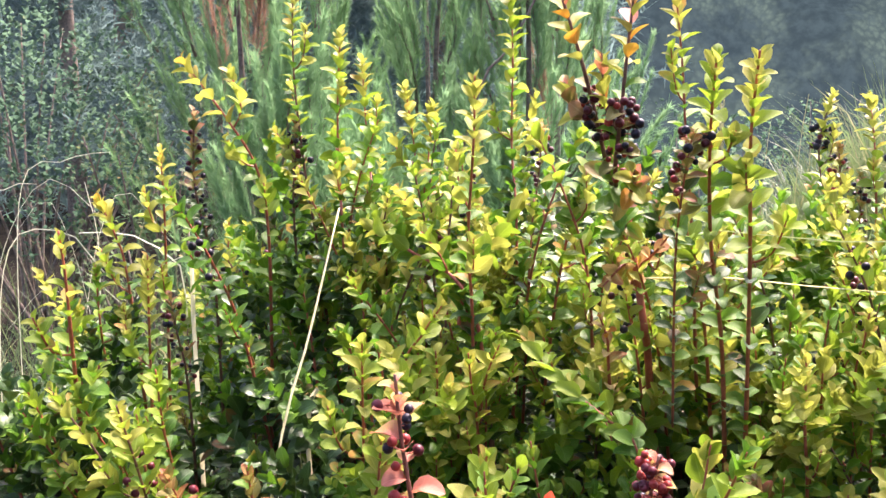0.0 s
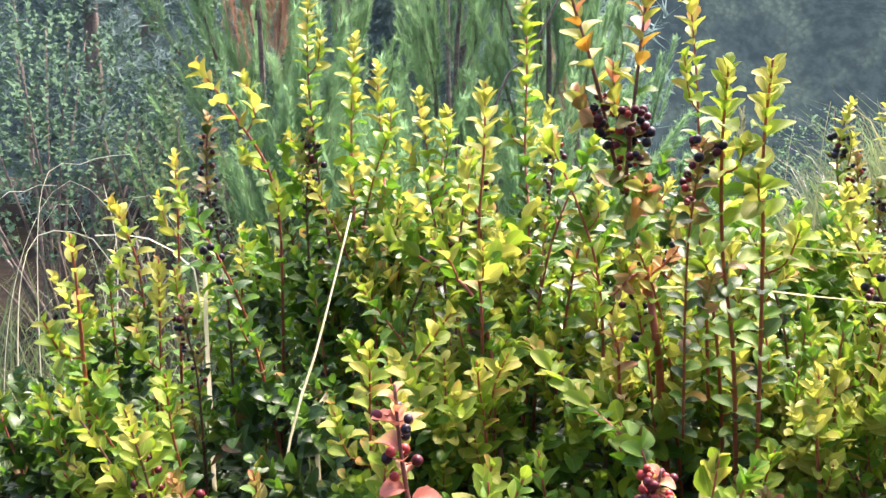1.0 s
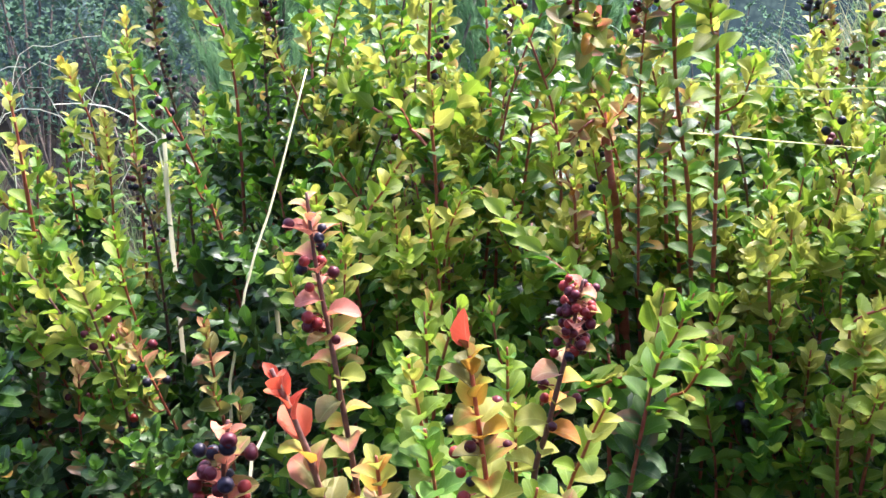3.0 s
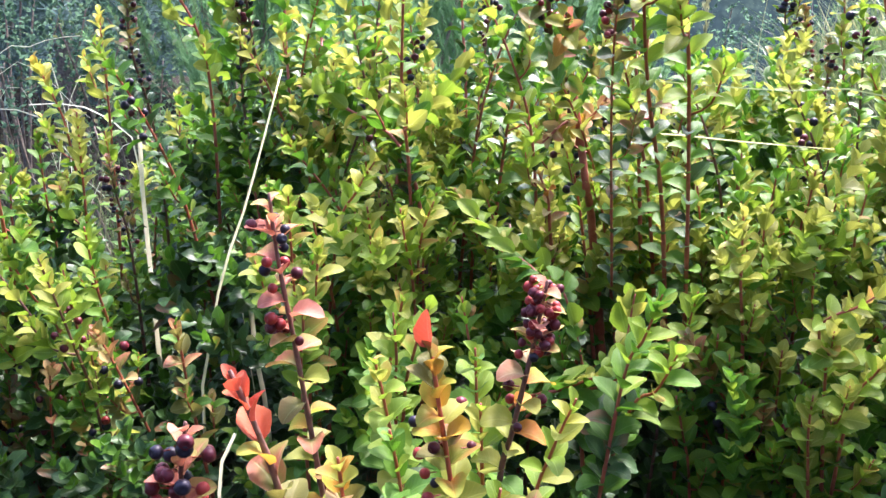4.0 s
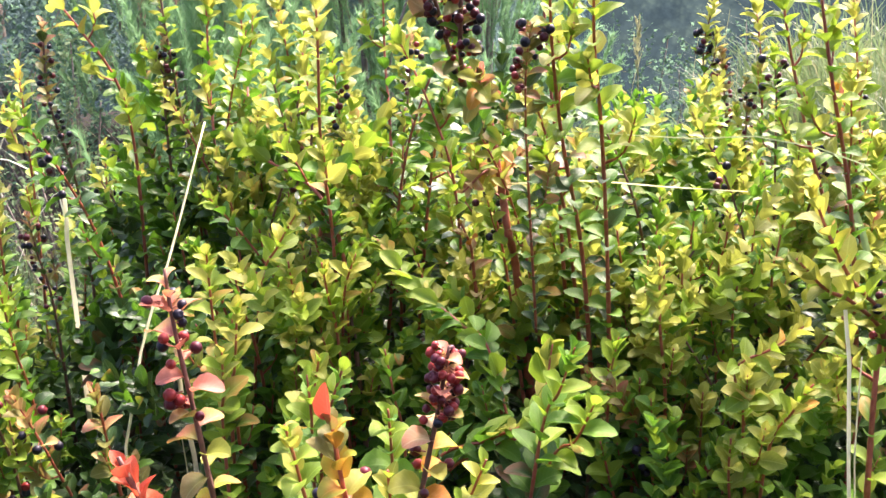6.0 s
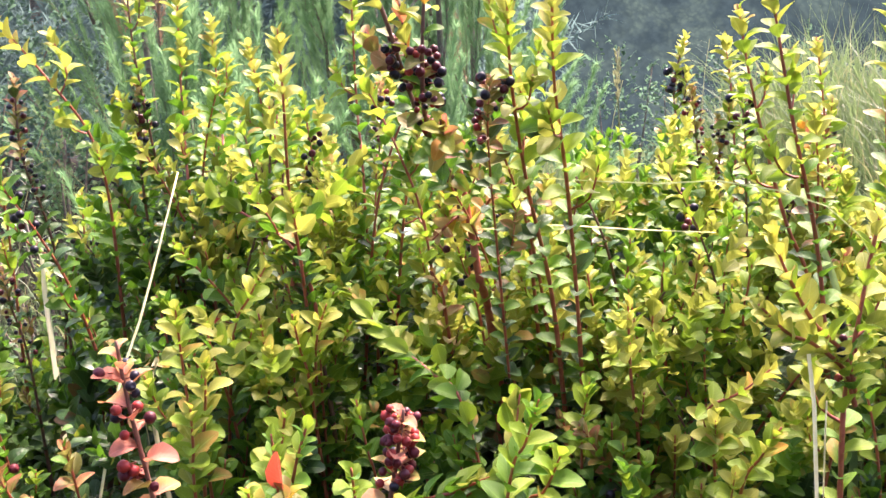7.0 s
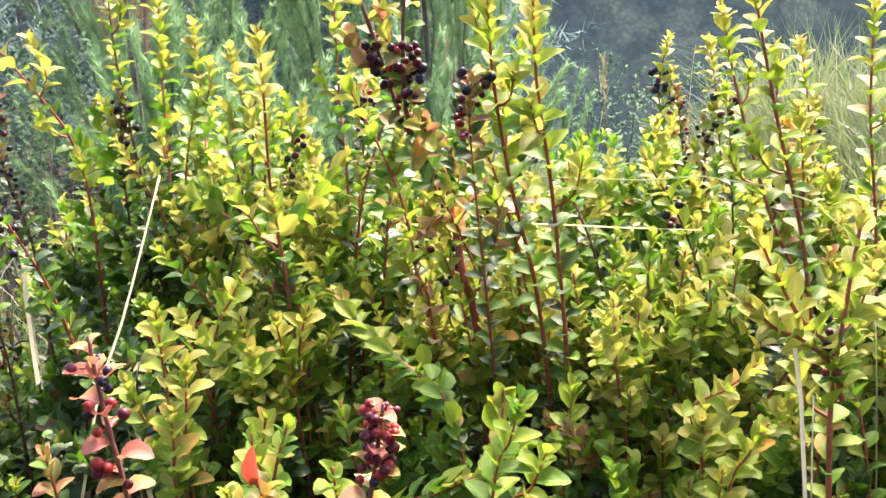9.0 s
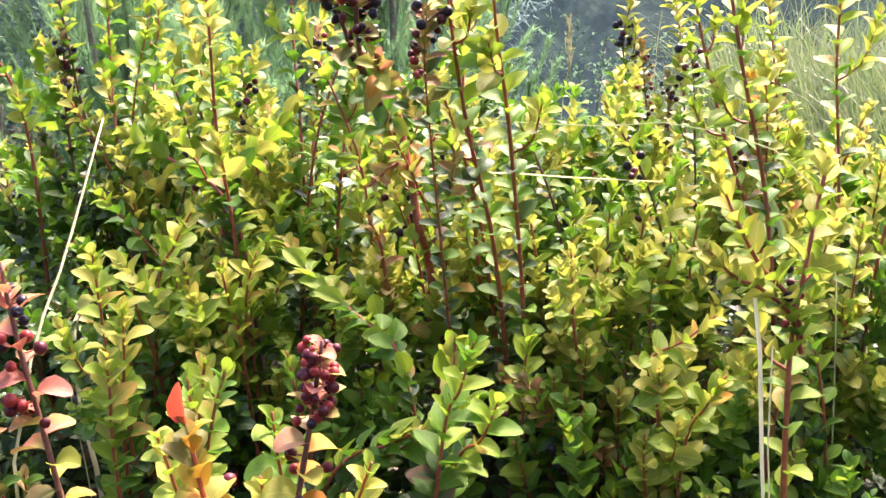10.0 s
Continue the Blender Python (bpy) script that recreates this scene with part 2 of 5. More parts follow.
def leaf_shape(width, fold, bend, twist, steps=FINE_ROWS, fine=True, notch=0.05, waist=0.88, late=1.25):
    """A leaf of length 1 along y: elliptic, toothed at the edge, cupped at its midrib, and bent back in an arc of so many radians."""
    us = (-1.0, -0.55, 0.0, 0.55, 1.0) if fine else (-1.0, 0.0, 1.0)
    verts, uvs, faces = [], [], []
    rows = len(steps)
    y = z = last = 0.0
    for i, v in enumerate(steps):
        a = bend * ((v + last) / 2) ** late
        y, z, last = y + math.cos(a) * (v - last), z - math.sin(a) * (v - last), v
        now = bend * v ** late
        half = width * 0.5 * (math.sin(math.pi * v ** waist) ** 0.74 if 0 < v < 1 else 0) + 0.012
        if i == rows - 1:
            half = 0.004
        tooth = 1 + notch * (1 if i % 2 else -1)
        for u in us:
            x = u * half * (tooth if abs(u) == 1 else 1)
            h = fold * half * abs(u) ** 1.5 * (1 - 0.7 * v) - 0.12 * half * u * u * v + twist * u * half * (v - 0.3)
            verts.append((x, y + h * math.sin(now), z + h * math.cos(now)))
            uvs.append((0.5 + u / 2, v))
    w = len(us)
    for i in range(rows - 1):
        for k in range(w - 1):
            faces.append((i * w + k, i * w + k + 1, (i + 1) * w + k + 1, (i + 1) * w + k))
    return np.array(verts), faces, np.array(uvs)


SHAPES = [leaf_shape(w, f, d, tw, FINE_ROWS, True, 0.045, wp) for w, f, d, tw, wp in (
    (0.62, 0.85, 0.65, 0.15, 0.86), (0.66, 0.65, 0.95, -0.3, 0.88), (0.58, 1.0, 0.5, 0.3, 0.84),
    (0.68, 0.75, 0.35, 0.1, 0.92), (0.60, 0.75, 1.25, -0.2, 0.88), (0.64, 0.9, 0.2, 0.25, 0.84),
    (0.78, 0.8, 1.1, 0.4, 0.8), (0.74, 1.1, 0.8, -0.5, 0.84), (0.82, 0.7, 1.5, 0.3, 0.78), (0.76, 1.0, 0.5, -0.3, 0.82))]
COARSE_SHAPES = [leaf_shape(w, f, d, 0.0, (0, 0.5, 1), False, 0.0, 0.8) for w, f, d in ((0.66, 0.3, 0.6), (0.6, 0.2, 0.3))]
ROUGH_SHAPES = [leaf_shape(w, f, d, tw, ROUGH_ROWS, False, 0.0, wp) for w, f, d, tw, wp in (
    (0.62, 0.85, 0.6, 0.15, 0.86), (0.66, 0.65, 1.05, -0.3, 0.88), (0.60, 1.0, 0.3, 0.3, 0.84))]
KINDS = ("young", "lime", "green", "dark", "yellow", "pink", "red", "orange", "cream", "bronze", "tan")
LEAF = {k: [mesh_of("leaf", v, f, [MAT[k]], None, uv) for v, f, uv in SHAPES] for k in KINDS}


def leaf_pose(p, direction, normal, length):
    y = direction.normalized()
    x = y.cross(normal).normalized()
    z = x.cross(y)
    return Matrix(((x.x, y.x, z.x, p.x), (x.y, y.y, z.y, p.y), (x.z, y.z, z.z, p.z), (0, 0, 0, 1))) @ Matrix.Diagonal((length, length, length, 1))


def joined_leaves(name, leaves, shapes, kinds):
    """One mesh of many leaves: (kind, shape, pose) each."""
    vs, fs, us, slots, n = [], [], [], [], 0
    for kind, s, m in leaves:
        v, f, uv = shapes[s % len(shapes)]
        a = np.array(m)
        vs.append(v @ a[:3, :3].T + a[:3, 3])
        fs.extend(tuple(i + n for i in q) for q in f)
        us.append(uv)
        slots.extend([kinds.index(kind)] * len(f))
        n += len(v)
    return mesh_of(name, np.concatenate(vs), fs, [MAT[k] for k in kinds], slots, np.concatenate(us))


def pick(rng, weights):
    total = sum(w for _, w in weights)
    r = rng.random() * total
    for k, w in weights:
        r -= w
        if r <= 0:
            return k
    return weights[-1][0]


# from the tip down, in metres from the tip: what colours the leaves have
TONES = {
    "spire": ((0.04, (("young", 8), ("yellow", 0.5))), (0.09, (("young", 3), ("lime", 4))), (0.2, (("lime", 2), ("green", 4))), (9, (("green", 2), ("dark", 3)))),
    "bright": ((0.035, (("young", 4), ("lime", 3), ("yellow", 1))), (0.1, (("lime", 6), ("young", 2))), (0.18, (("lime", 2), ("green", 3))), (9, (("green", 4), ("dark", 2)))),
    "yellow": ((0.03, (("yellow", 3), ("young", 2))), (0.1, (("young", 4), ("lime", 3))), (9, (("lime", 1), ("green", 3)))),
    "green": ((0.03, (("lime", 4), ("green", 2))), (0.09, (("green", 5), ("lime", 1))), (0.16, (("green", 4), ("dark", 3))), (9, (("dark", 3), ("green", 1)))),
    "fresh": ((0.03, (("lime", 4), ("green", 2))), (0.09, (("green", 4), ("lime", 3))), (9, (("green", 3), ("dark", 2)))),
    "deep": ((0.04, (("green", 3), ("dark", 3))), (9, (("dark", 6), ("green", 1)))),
    "blush": ((0.05, (("pink", 6), ("cream", 1))), (0.085, (("pink", 3), ("bronze", 3))), (9, (("bronze", 3), ("young", 3), ("orange", 1)))),
    "flame": ((0.034, (("red", 1),)), (0.05, (("red", 1), ("orange", 1), ("pink", 2))), (9, (("pink", 1), ("bronze", 3), ("young", 2)))),
    "cluster": ((0.05, (("cream", 3), ("pink", 1))), (0.09, (("orange", 1), ("young", 2))), (9, (("young", 2), ("green", 2)))),
    "mixed": ((0.08, (("young", 6), ("orange", 1), ("pink", 1.4), ("bronze", 1), ("cream", 0.6))), (9, (("green", 3), ("bronze", 1)))),
    "ember": ((0.026, (("pink", 1), ("orange", 2), ("bronze", 2))), (0.06, (("orange", 4), ("bronze", 3), ("young", 3))), (9, (("young", 6), ("orange", 1), ("yellow", 2)))),
    "bronzed": ((0.06, (("bronze", 4), ("tan", 1), ("green", 2))), (9, (("dark", 3), ("green", 2)))),
    "red_tip": ((0.007, (("red", 1),)), (9, (("green", 2), ("young", 1)))),
    "dusky": ((0.02, (("cream", 1), ("bronze", 2))), (0.09, (("bronze", 3), ("dark", 2))), (9, (("dark", 3), ("green", 1)))),
    "tan": ((9, (("tan", 3), ("orange", 1))),),
}


def leaf_layout(rng, line, length, leaf, gap, tone, flat=False, bare=0.0, start=0.0, open_tip=25.0, open_low=62.0, thin=1.0, curled=False):
    """Kind, shape and world pose of every leaf of a shoot, whose line runs from its foot to its tip."""
    out, s, turn = [], 0.004, rng.random() * 6.28
    n = len(line) - 1
    while s < length - bare:
        f = (1 - s / length) * n
        i = min(n - 1, int(f))
        p = line[i].lerp(line[i + 1], f - i)
        t, a, b = frame_at(line, i)
        turn += math.pi if flat and rng.random() < 0.8 else 2.4
        grow = min(1.0, 0.42 + s / 0.045)
        size = leaf * grow * rng.uniform(0.8, 1.15)
        open_ = radians(open_tip + (open_low - open_tip) * min(1, s / 0.06) + rng.uniform(-14, 14))
        if flat:
            side = t.cross(Vector((0, 0, 1)))
            side = side.normalized() if side.length > 0.2 else a
            lift = side.cross(t)
            if lift.z < 0:
                lift = -lift
            way = 1 if int(turn / math.pi) % 2 else -1
            radial = (side * way + lift * rng.uniform(-0.4, 1.1)).normalized()
            d = t * math.cos(open_) + radial * math.sin(open_)
            nrm = lift + Vector((rng.uniform(-0.6, 0.6), rng.uniform(-0.7, 0.4), rng.uniform(-0.1, 0.3))) - radial * 0.3
        else:
            ang = turn + rng.uniform(-0.35, 0.35)
            radial = a * math.cos(ang) + b * math.sin(ang)
            d = t * math.cos(open_) + radial * math.sin(open_)
            nrm = t * math.sin(open_) - radial * math.cos(open_) + Vector((rng.uniform(-0.35, 0.35), rng.uniform(-0.6, 0.1), rng.uniform(0, 0.45)))
        weights = next(w for limit, w in TONES[tone] if s + start <= limit)
        out.append((pick(rng, weights), rng.randrange(6, 10) if curled else rng.randrange(6), leaf_pose(p + radial * 0.0012, d, nrm, size)))
        s += gap * rng.uniform(0.7, 1.3) * (0.6 if s < 0.02 else thin if s > 0.06 else 1.0)
    return out


def berry_mesh(name, mat):
    """A round berry with its crown, on a short stalk that runs down to the origin; the berry's middle is at y = 1."""
    verts, faces, slots = [], [], []
    rings, seg = 7, 10
    for i in range(rings + 1):
        a = math.pi * i / rings
        y = 1.0 - 0.46 * math.cos(a)
        r = 0.5 * math.sin(a)
        if i == rings:
            y, r = 1.36, 0.14
        if i == rings - 1:
            r = 0.26
        for k in range(seg):
            th = 2 * math.pi * k / seg
            verts.append((r * math.cos(th), y, r * math.sin(th)))
    for i in range(rings):
        for k in range(seg):
            k2 = (k + 1) % seg
            faces.append((i * seg + k, i * seg + k2, (i + 1) * seg + k2, (i + 1) * seg + k))
            slots.append(0)
    faces.append(tuple(rings * seg + k for k in range(seg)))
    slots.append(0)
    base = len(verts)
    for i, (y, r) in enumerate(((0.0, 0.07), (0.55, 0.06))):
        for k in range(4):
            th = 2 * math.pi * k / 4
            verts.append((r * math.cos(th) + 0.05 * i, y, r * math.sin(th)))
    for k in range(4):
        k2 = (k + 1) % 4
        faces.append((base + k, base + k2, base + 4 + k2, base + 4 + k))
        slots.append(1)
    return mesh_of(name, verts, faces, [mat, RED_BARK], slots)


BERRY_MESH = {k: berry_mesh("berry", m) for k, m in BERRY.items()}


# ---- the ground ----
def rise(a, b, v):
    t = min(1, max(0, (v - a) / (b - a)))
    return t * t * (3 - 2 * t)


def ground_height(x, y):
    bank = (0.58 + 0.18 * rise(0.5, 1.7, x)) * rise(1.25, 2.3, y) * rise(0.1, 0.8, x) + 0.35 * rise(1.6, 3.5, y) * (1 - rise(0.1, 0.8, x))
    far = -0.9 * rise(3.3, 5.0, y) * rise(0.1, 0.7, x) - 9 * rise(14, 45, y)
    wob = 0.05 * noise.noise((x * 0.8, y * 0.8, 0)) + 0.02 * noise.noise((x * 3, y * 3, 4))
    return bank + far + wob * rise(0.8, 2.5, abs(x) + abs(y))


def build_ground():
    xs = [-400, -150, -60, -25, -12] + [-8 + 0.25 * i for i in range(73)] + [14, 25, 60, 150, 400]
    ys = [-400, -150, -60, -20, -8] + [-4 + 0.25 * i for i in range(73)] + [18, 25, 60, 150, 400]
    verts = [(x, y, ground_height(x, y)) for y in ys for x in xs]
    w = len(xs)
    faces = [(j * w + i, j * w + i + 1, (j + 1) * w + i + 1, (j + 1) * w + i) for j in range(len(ys) - 1) for i in range(w - 1)]
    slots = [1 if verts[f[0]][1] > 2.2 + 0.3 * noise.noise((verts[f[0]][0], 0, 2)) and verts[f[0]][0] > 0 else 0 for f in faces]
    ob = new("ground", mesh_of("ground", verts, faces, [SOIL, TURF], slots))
    tagged(ob, "dark soil under the shrubs, green turf under meadow grass", "ground", kind="structure")


build_ground()


# ---- huckleberry bushes ----
def bush(label, x, y):
    ob = new("huckleberry_bush")
    place(ob, pose(x, y, ground_height(x, y)))
    tagged(ob, label, "shrub", "evergreen huckleberry bushes")
    return ob


LEFT = bush("low huckleberry bush with dark green leaves and yellow tips", -0.36, 1.0)
MIDDLE = bush("dense evergreen huckleberry bush with glossy light green leaves", 0.0, 0.98)
RIGHT = bush("tall huckleberry bush with red stems and yellow-green shoots", 0.3, 1.0)
FRONT = bush("huckleberry bush with red autumn leaves and ripe berries", 0.1, 0.5)
BACK = bush("bushy huckleberry with black berries beside the grass", 0.6, 1.3)
EDGE = bush("bright yellow-green huckleberry bush beside dry grass stalks", 0.52, 0.8)

made_leaves = 0


def add_leaves(branch, leaves, single=True):
    global made_leaves
    if single:
        made_leaves += len(leaves)
        for kind, s, m in leaves:
            place(new("leaf", LEAF[kind][s]), m, branch)
    else:
        inv = WORLD[branch].inverted()
        me = joined_leaves("foliage", [(k, s, inv @ m) for k, s, m in leaves], ROUGH_SHAPES, KINDS)
        tagged(place(new("foliage", me), WORLD[branch], branch), kind="stuff")


def branch_of(parent, points, thick, bark, rng, knobs=0.25):
    """A woody stem whose points run from tip to foot. Returns the object, its line from foot to tip and its length."""
    line, length = smooth_line(points[::-1], max(8, int(12 * len(points))))
    n = len(line) - 1
    radii = [thick * (0.35 + 0.65 * (1 - i / n) ** 0.7) for i in range(n + 1)]
    foot = line[0]
    verts, faces = tube([p - foot for p in line], radii, 6, knobs, rng)
    ob = new("branch", mesh_of("branch", verts, faces, [bark]))
    place(ob, Matrix.Translation(foot), parent)
    return ob, line, length


def shoot(parent, *points, single=True, curled=False, tone="spire", leaf=0.022, gap=0.0075, thick=0.0019, bark=RED_BARK, flat=False, bare=0.0, root=0.16, seed=0, opened=None):
    """One leafy shoot of a bush, from its tip through the points given to its foot, and on down into the bush."""
    tall = points[0][2] > 1.19
    leaf, gap = leaf * (0.85 if flat else 0.82 if tall else 0.76), gap * (0.56 if tall else 0.62)
    single = single and points[0][1] < 0.97
    opened = opened or ((20, 52) if tall else (14, 42))
    rng = random.Random(seed * 77 + len(points) + int(points[0][0] * 1000) + 5000)
    p = [Vector(q) for q in points]
    home = WORLD[parent].translation
    foot = p[-1]
    down = (p[-1] - p[-2]).normalized() * 0.4 + Vector((0, 0, -0.7)) + (Vector((home.x, home.y, 0)) - Vector((foot.x, foot.y, 0))) * 0.4
    if root:
        p.append(foot + down.normalized() * root)
    ob, line, length = branch_of(parent, p, thick, bark, rng)
    bushy = parent is not FRONT and not flat and bare < 0.1 and length > 0.2
    leaves = leaf_layout(rng, line, length, leaf, gap, tone, flat, bare, 0, *opened, 1.7 if bushy else 1.0, curled)
    if bushy:
        # short side twigs, each with a tuft of leaves
        verts, faces, foot, n = [], [], line[0], len(line) - 1
        s, turn = rng.uniform(0.085, 0.12), rng.random() * 6.28
        while s < min(0.22, length - 0.05):
            f = (1 - s / length) * n
            p = line[int(f)].lerp(line[min(n, int(f) + 1)], f - int(f))
            t, a, b = frame_at(line, int(f))
            turn += rng.uniform(1.6, 3.0)
            out = a * math.cos(turn) + b * math.sin(turn)
            reach = rng.uniform(0.022, 0.04)
            twig, long = smooth_line([p, p + (out + t * 0.7) * reach * 0.5, p + (out * 0.8 + t * 1.3) * reach + Vector((0, -0.004, 0.004))], 6)
            v, q = tube([w - foot for w in twig], [thick * 0.5, thick * 0.48, thick * 0.45, thick * 0.42, thick * 0.4, thick * 0.35, thick * 0.3], 4)
            faces.extend(tuple(k + len(verts) for k in face) for face in q)
            verts.extend(v)
            leaves += leaf_layout(rng, twig, long, leaf * 1.02, 0.0064, tone, False, 0.006, s * 0.2, 16, 44)
            s += rng.uniform(0.045, 0.075)
        if verts:
            main = [tuple(v.co) for v in ob.data.vertices]
            faces = [tuple(q.vertices) for q in ob.data.polygons] + [tuple(k + len(main) for k in q) for q in faces]
            ob.data = mesh_of("branch", main + verts, faces, [bark])
    add_leaves(ob, leaves, single)
    return ob, line, length


def berries(made, count, low, high, kinds, size=0.0072, seed=0, reach=0.008):
    """Berries round a shoot, between two distances from its tip."""
    ob, line, length = made
    rng = random.Random(seed + 31)
    n = len(line) - 1
    for k in range(count):
        s = low + (high - low) * (k + rng.random() * 0.8) / count
        f = max(0, (1 - s / length)) * n
        i = min(n - 1, int(f))
        p = line[i].lerp(line[i + 1], f - i)
        t, a, b = frame_at(line, i)
        ang = rng.random() * 6.28
        d = (a * math.cos(ang) + b * math.sin(ang) + t * rng.uniform(-0.2, 0.5) + Vector((0, 0, -0.25))).normalized()
        sz = size * rng.uniform(0.8, 1.15)
        m = leaf_pose(p + d * rng.uniform(0.0, reach), d, t, sz)
        place(new("berry", BERRY_MESH[pick(rng, kinds)]), m, ob)


RIPE = (("black", 6), ("dark", 2))
HALF = (("black", 4), ("dark", 4), ("red", 1))
UNRIPE = (("red", 5), ("dark", 5), ("black", 0.6))

# front: the red-leaved shoots before the rest
s = shoot(FRONT, (0.010, 0.45, 1.152), (0.012, 0.45, 1.122), (0.018, 0.45, 1.075), (0.026, 0.45, 1.006), (0.03, 0.46, 0.94), tone="blush", leaf=0.020, gap=0.010, thick=0.0022, bark=BROWN_BARK, seed=1, opened=(30, 70), curled=True)
berries(s, 5, 0.012, 0.026, RIPE, 0.0063, seed=1, reach=0.004)
berries(s, 5, 0.03, 0.045, HALF, 0.006, seed=2, reach=0.004)
berries(s, 7, 0.058, 0.07, UNRIPE, 0.0058, seed=3, reach=0.004)
s = shoot(FRONT, (0.010, 0.37, 1.097), (0.019, 0.37, 1.072), (0.027, 0.37, 1.041), (0.033, 0.38, 0.97), tone="flame", leaf=0.023, gap=0.0125, thick=0.0027, bark=BROWN_BARK, seed=2, opened=(4, 24), curled=True)
s = shoot(FRONT, (-0.004, 0.355, 1.082), (-0.008, 0.355, 1.054), (-0.006, 0.36, 1.02), (0.0, 0.37, 0.95), tone="blush", leaf=0.022, gap=0.0125, thick=0.0022, bark=BROWN_BARK, seed=3, opened=(20, 60), curled=True)
berries(s, 10, 0.004, 0.03, RIPE, 0.0062, seed=4, reach=0.006)
berries(s, 16, 0.015, 0.05, UNRIPE, 0.0056, seed=5, reach=0.005)
# a bare tip with one coral leaf, over a leafy foot
s = shoot(FRONT, (0.084, 0.43, 1.086), (0.087, 0.43, 1.058), (0.092, 0.44, 1.003), (0.095, 0.45, 0.93), tone="ember", leaf=0.024, gap=0.0075, thick=0.0023, seed=4, opened=(10, 46), curled=True)
place(new("leaf", LEAF["red"][5]), leaf_pose(Vector((0.084, 0.43, 1.084)), Vector((-0.12, -0.1, 1)), Vector((-0.9, -1, 0.1)), 0.019), s[0])
berries(s, 8, 0.035, 0.06, UNRIPE, 0.0062, seed=6, reach=0.009)
berries(s, 6, 0.065, 0.1, UNRIPE, 0.0062, seed=16, reach=0.012)
s = shoot(FRONT, (0.138, 0.47, 1.104), (0.132, 0.47, 1.074), (0.121, 0.47, 1.026), (0.113, 0.47, 0.987), tone="cluster", leaf=0.021, gap=0.009, thick=0.0024, bark=BROWN_BARK, seed=5, opened=(34, 60), curled=True)
berries(s, 52, 0.001, 0.036, UNRIPE, 0.0053, seed=7, reach=0.0035)
berries(s, 5, 0.05, 0.075, UNRIPE, 0.006, seed=8)
for n, (x, y, z, dx, tone, size) in enumerate((
        (0.06, 0.46, 1.03, 0.003, "fresh", 0.024), (0.045, 0.52, 1.045, 0.004, "bright", 0.024), (0.115, 0.42, 1.02, -0.005, "bright", 0.024), (0.045, 0.40, 1.045, 0.0, "mixed", 0.023),
        (0.155, 0.50, 1.03, -0.012, "bright", 0.0235), (0.07, 0.43, 1.0, 0.0, "bright", 0.0235), (0.105, 0.47, 1.04, 0.0, "bright", 0.0235), (0.13, 0.44, 1.0, -0.008, "ember", 0.025),
        (0.03, 0.43, 1.005, 0.0, "bronzed", 0.023), (0.06, 0.38, 1.015, 0.0, "cluster", 0.025), (0.085, 0.40, 1.02, 0.002, "bright", 0.0235), (0.1, 0.55, 1.04, 0.0, "fresh", 0.025))):
    shoot(FRONT, (x, y, z), (x + dx, y + 0.01, z - 0.035), (x + 2 * dx, y + 0.02, z - 0.085), tone=tone, leaf=size, seed=6 + 3 * n, gap=0.0095, opened=(20, 50), curled=n % 2 == 1)
# sprays that lean out over the dark gap
shoot(FRONT, (0.208, 0.67, 1.036), (0.197, 0.67, 0.985), (0.164, 0.68, 0.962), (0.113, 0.69, 0.93), tone="bright", leaf=0.027, gap=0.010, flat=True, seed=11)
shoot(FRONT, (0.226, 0.66, 1.0), (0.193, 0.67, 0.97), (0.164, 0.68, 0.955), (0.12, 0.68, 0.92), tone="fresh", leaf=0.027, gap=0.010, flat=True, seed=12)

# left bush
shoot(LEFT, (-0.297, 0.76, 1.184), (-0.299, 0.77, 1.144), (-0.303, 0.78, 1.095), (-0.311, 0.8, 1.032), tone="bright", leaf=0.024, gap=0.012, thick=0.0024, seed=20)
shoot(LEFT, (-0.368, 1.0, 1.192), (-0.355, 1.01, 1.15), (-0.348, 1.02, 1.1), tone="yellow", leaf=0.024, gap=0.008, seed=21)
shoot(LEFT, (-0.31, 1.04, 1.24), (-0.309, 1.04, 1.184), (-0.319, 1.06, 1.086), tone="yellow", leaf=0.021, gap=0.009, seed=22)
s = shoot(LEFT, (-0.24, 0.95, 1.28), (-0.247, 0.96, 1.202), (-0.245, 1.0, 1.1), tone="dusky", leaf=0.019, gap=0.0075, bare=0.1, root=0.2, bark=BROWN_BARK, seed=23)
berries(s, 26, 0.02, 0.13, RIPE, 0.0055, seed=9, reach=0.003)
shoot(LEFT, (-0.262, 0.98, 1.333), (-0.217, 0.98, 1.27), (-0.193, 1.0, 1.216), (-0.189, 1.02, 1.142), tone="yellow", leaf=0.026, gap=0.011, seed=24)
shoot(LEFT, (-0.259, 0.85, 1.15), (-0.27, 0.87, 1.067), (-0.276, 0.88, 0.986), tone="spire", leaf=0.024, seed=25)
shoot(LEFT, (-0.232, 0.78, 1.062), (-0.236, 0.8, 1.003), (-0.236, 0.82, 0.942), tone="fresh", leaf=0.025, seed=26)
shoot(LEFT, (-0.30, 0.77, 1.05), (-0.29, 0.79, 1.0), (-0.28, 0.82, 0.94), tone="fresh", leaf=0.025, seed=27)

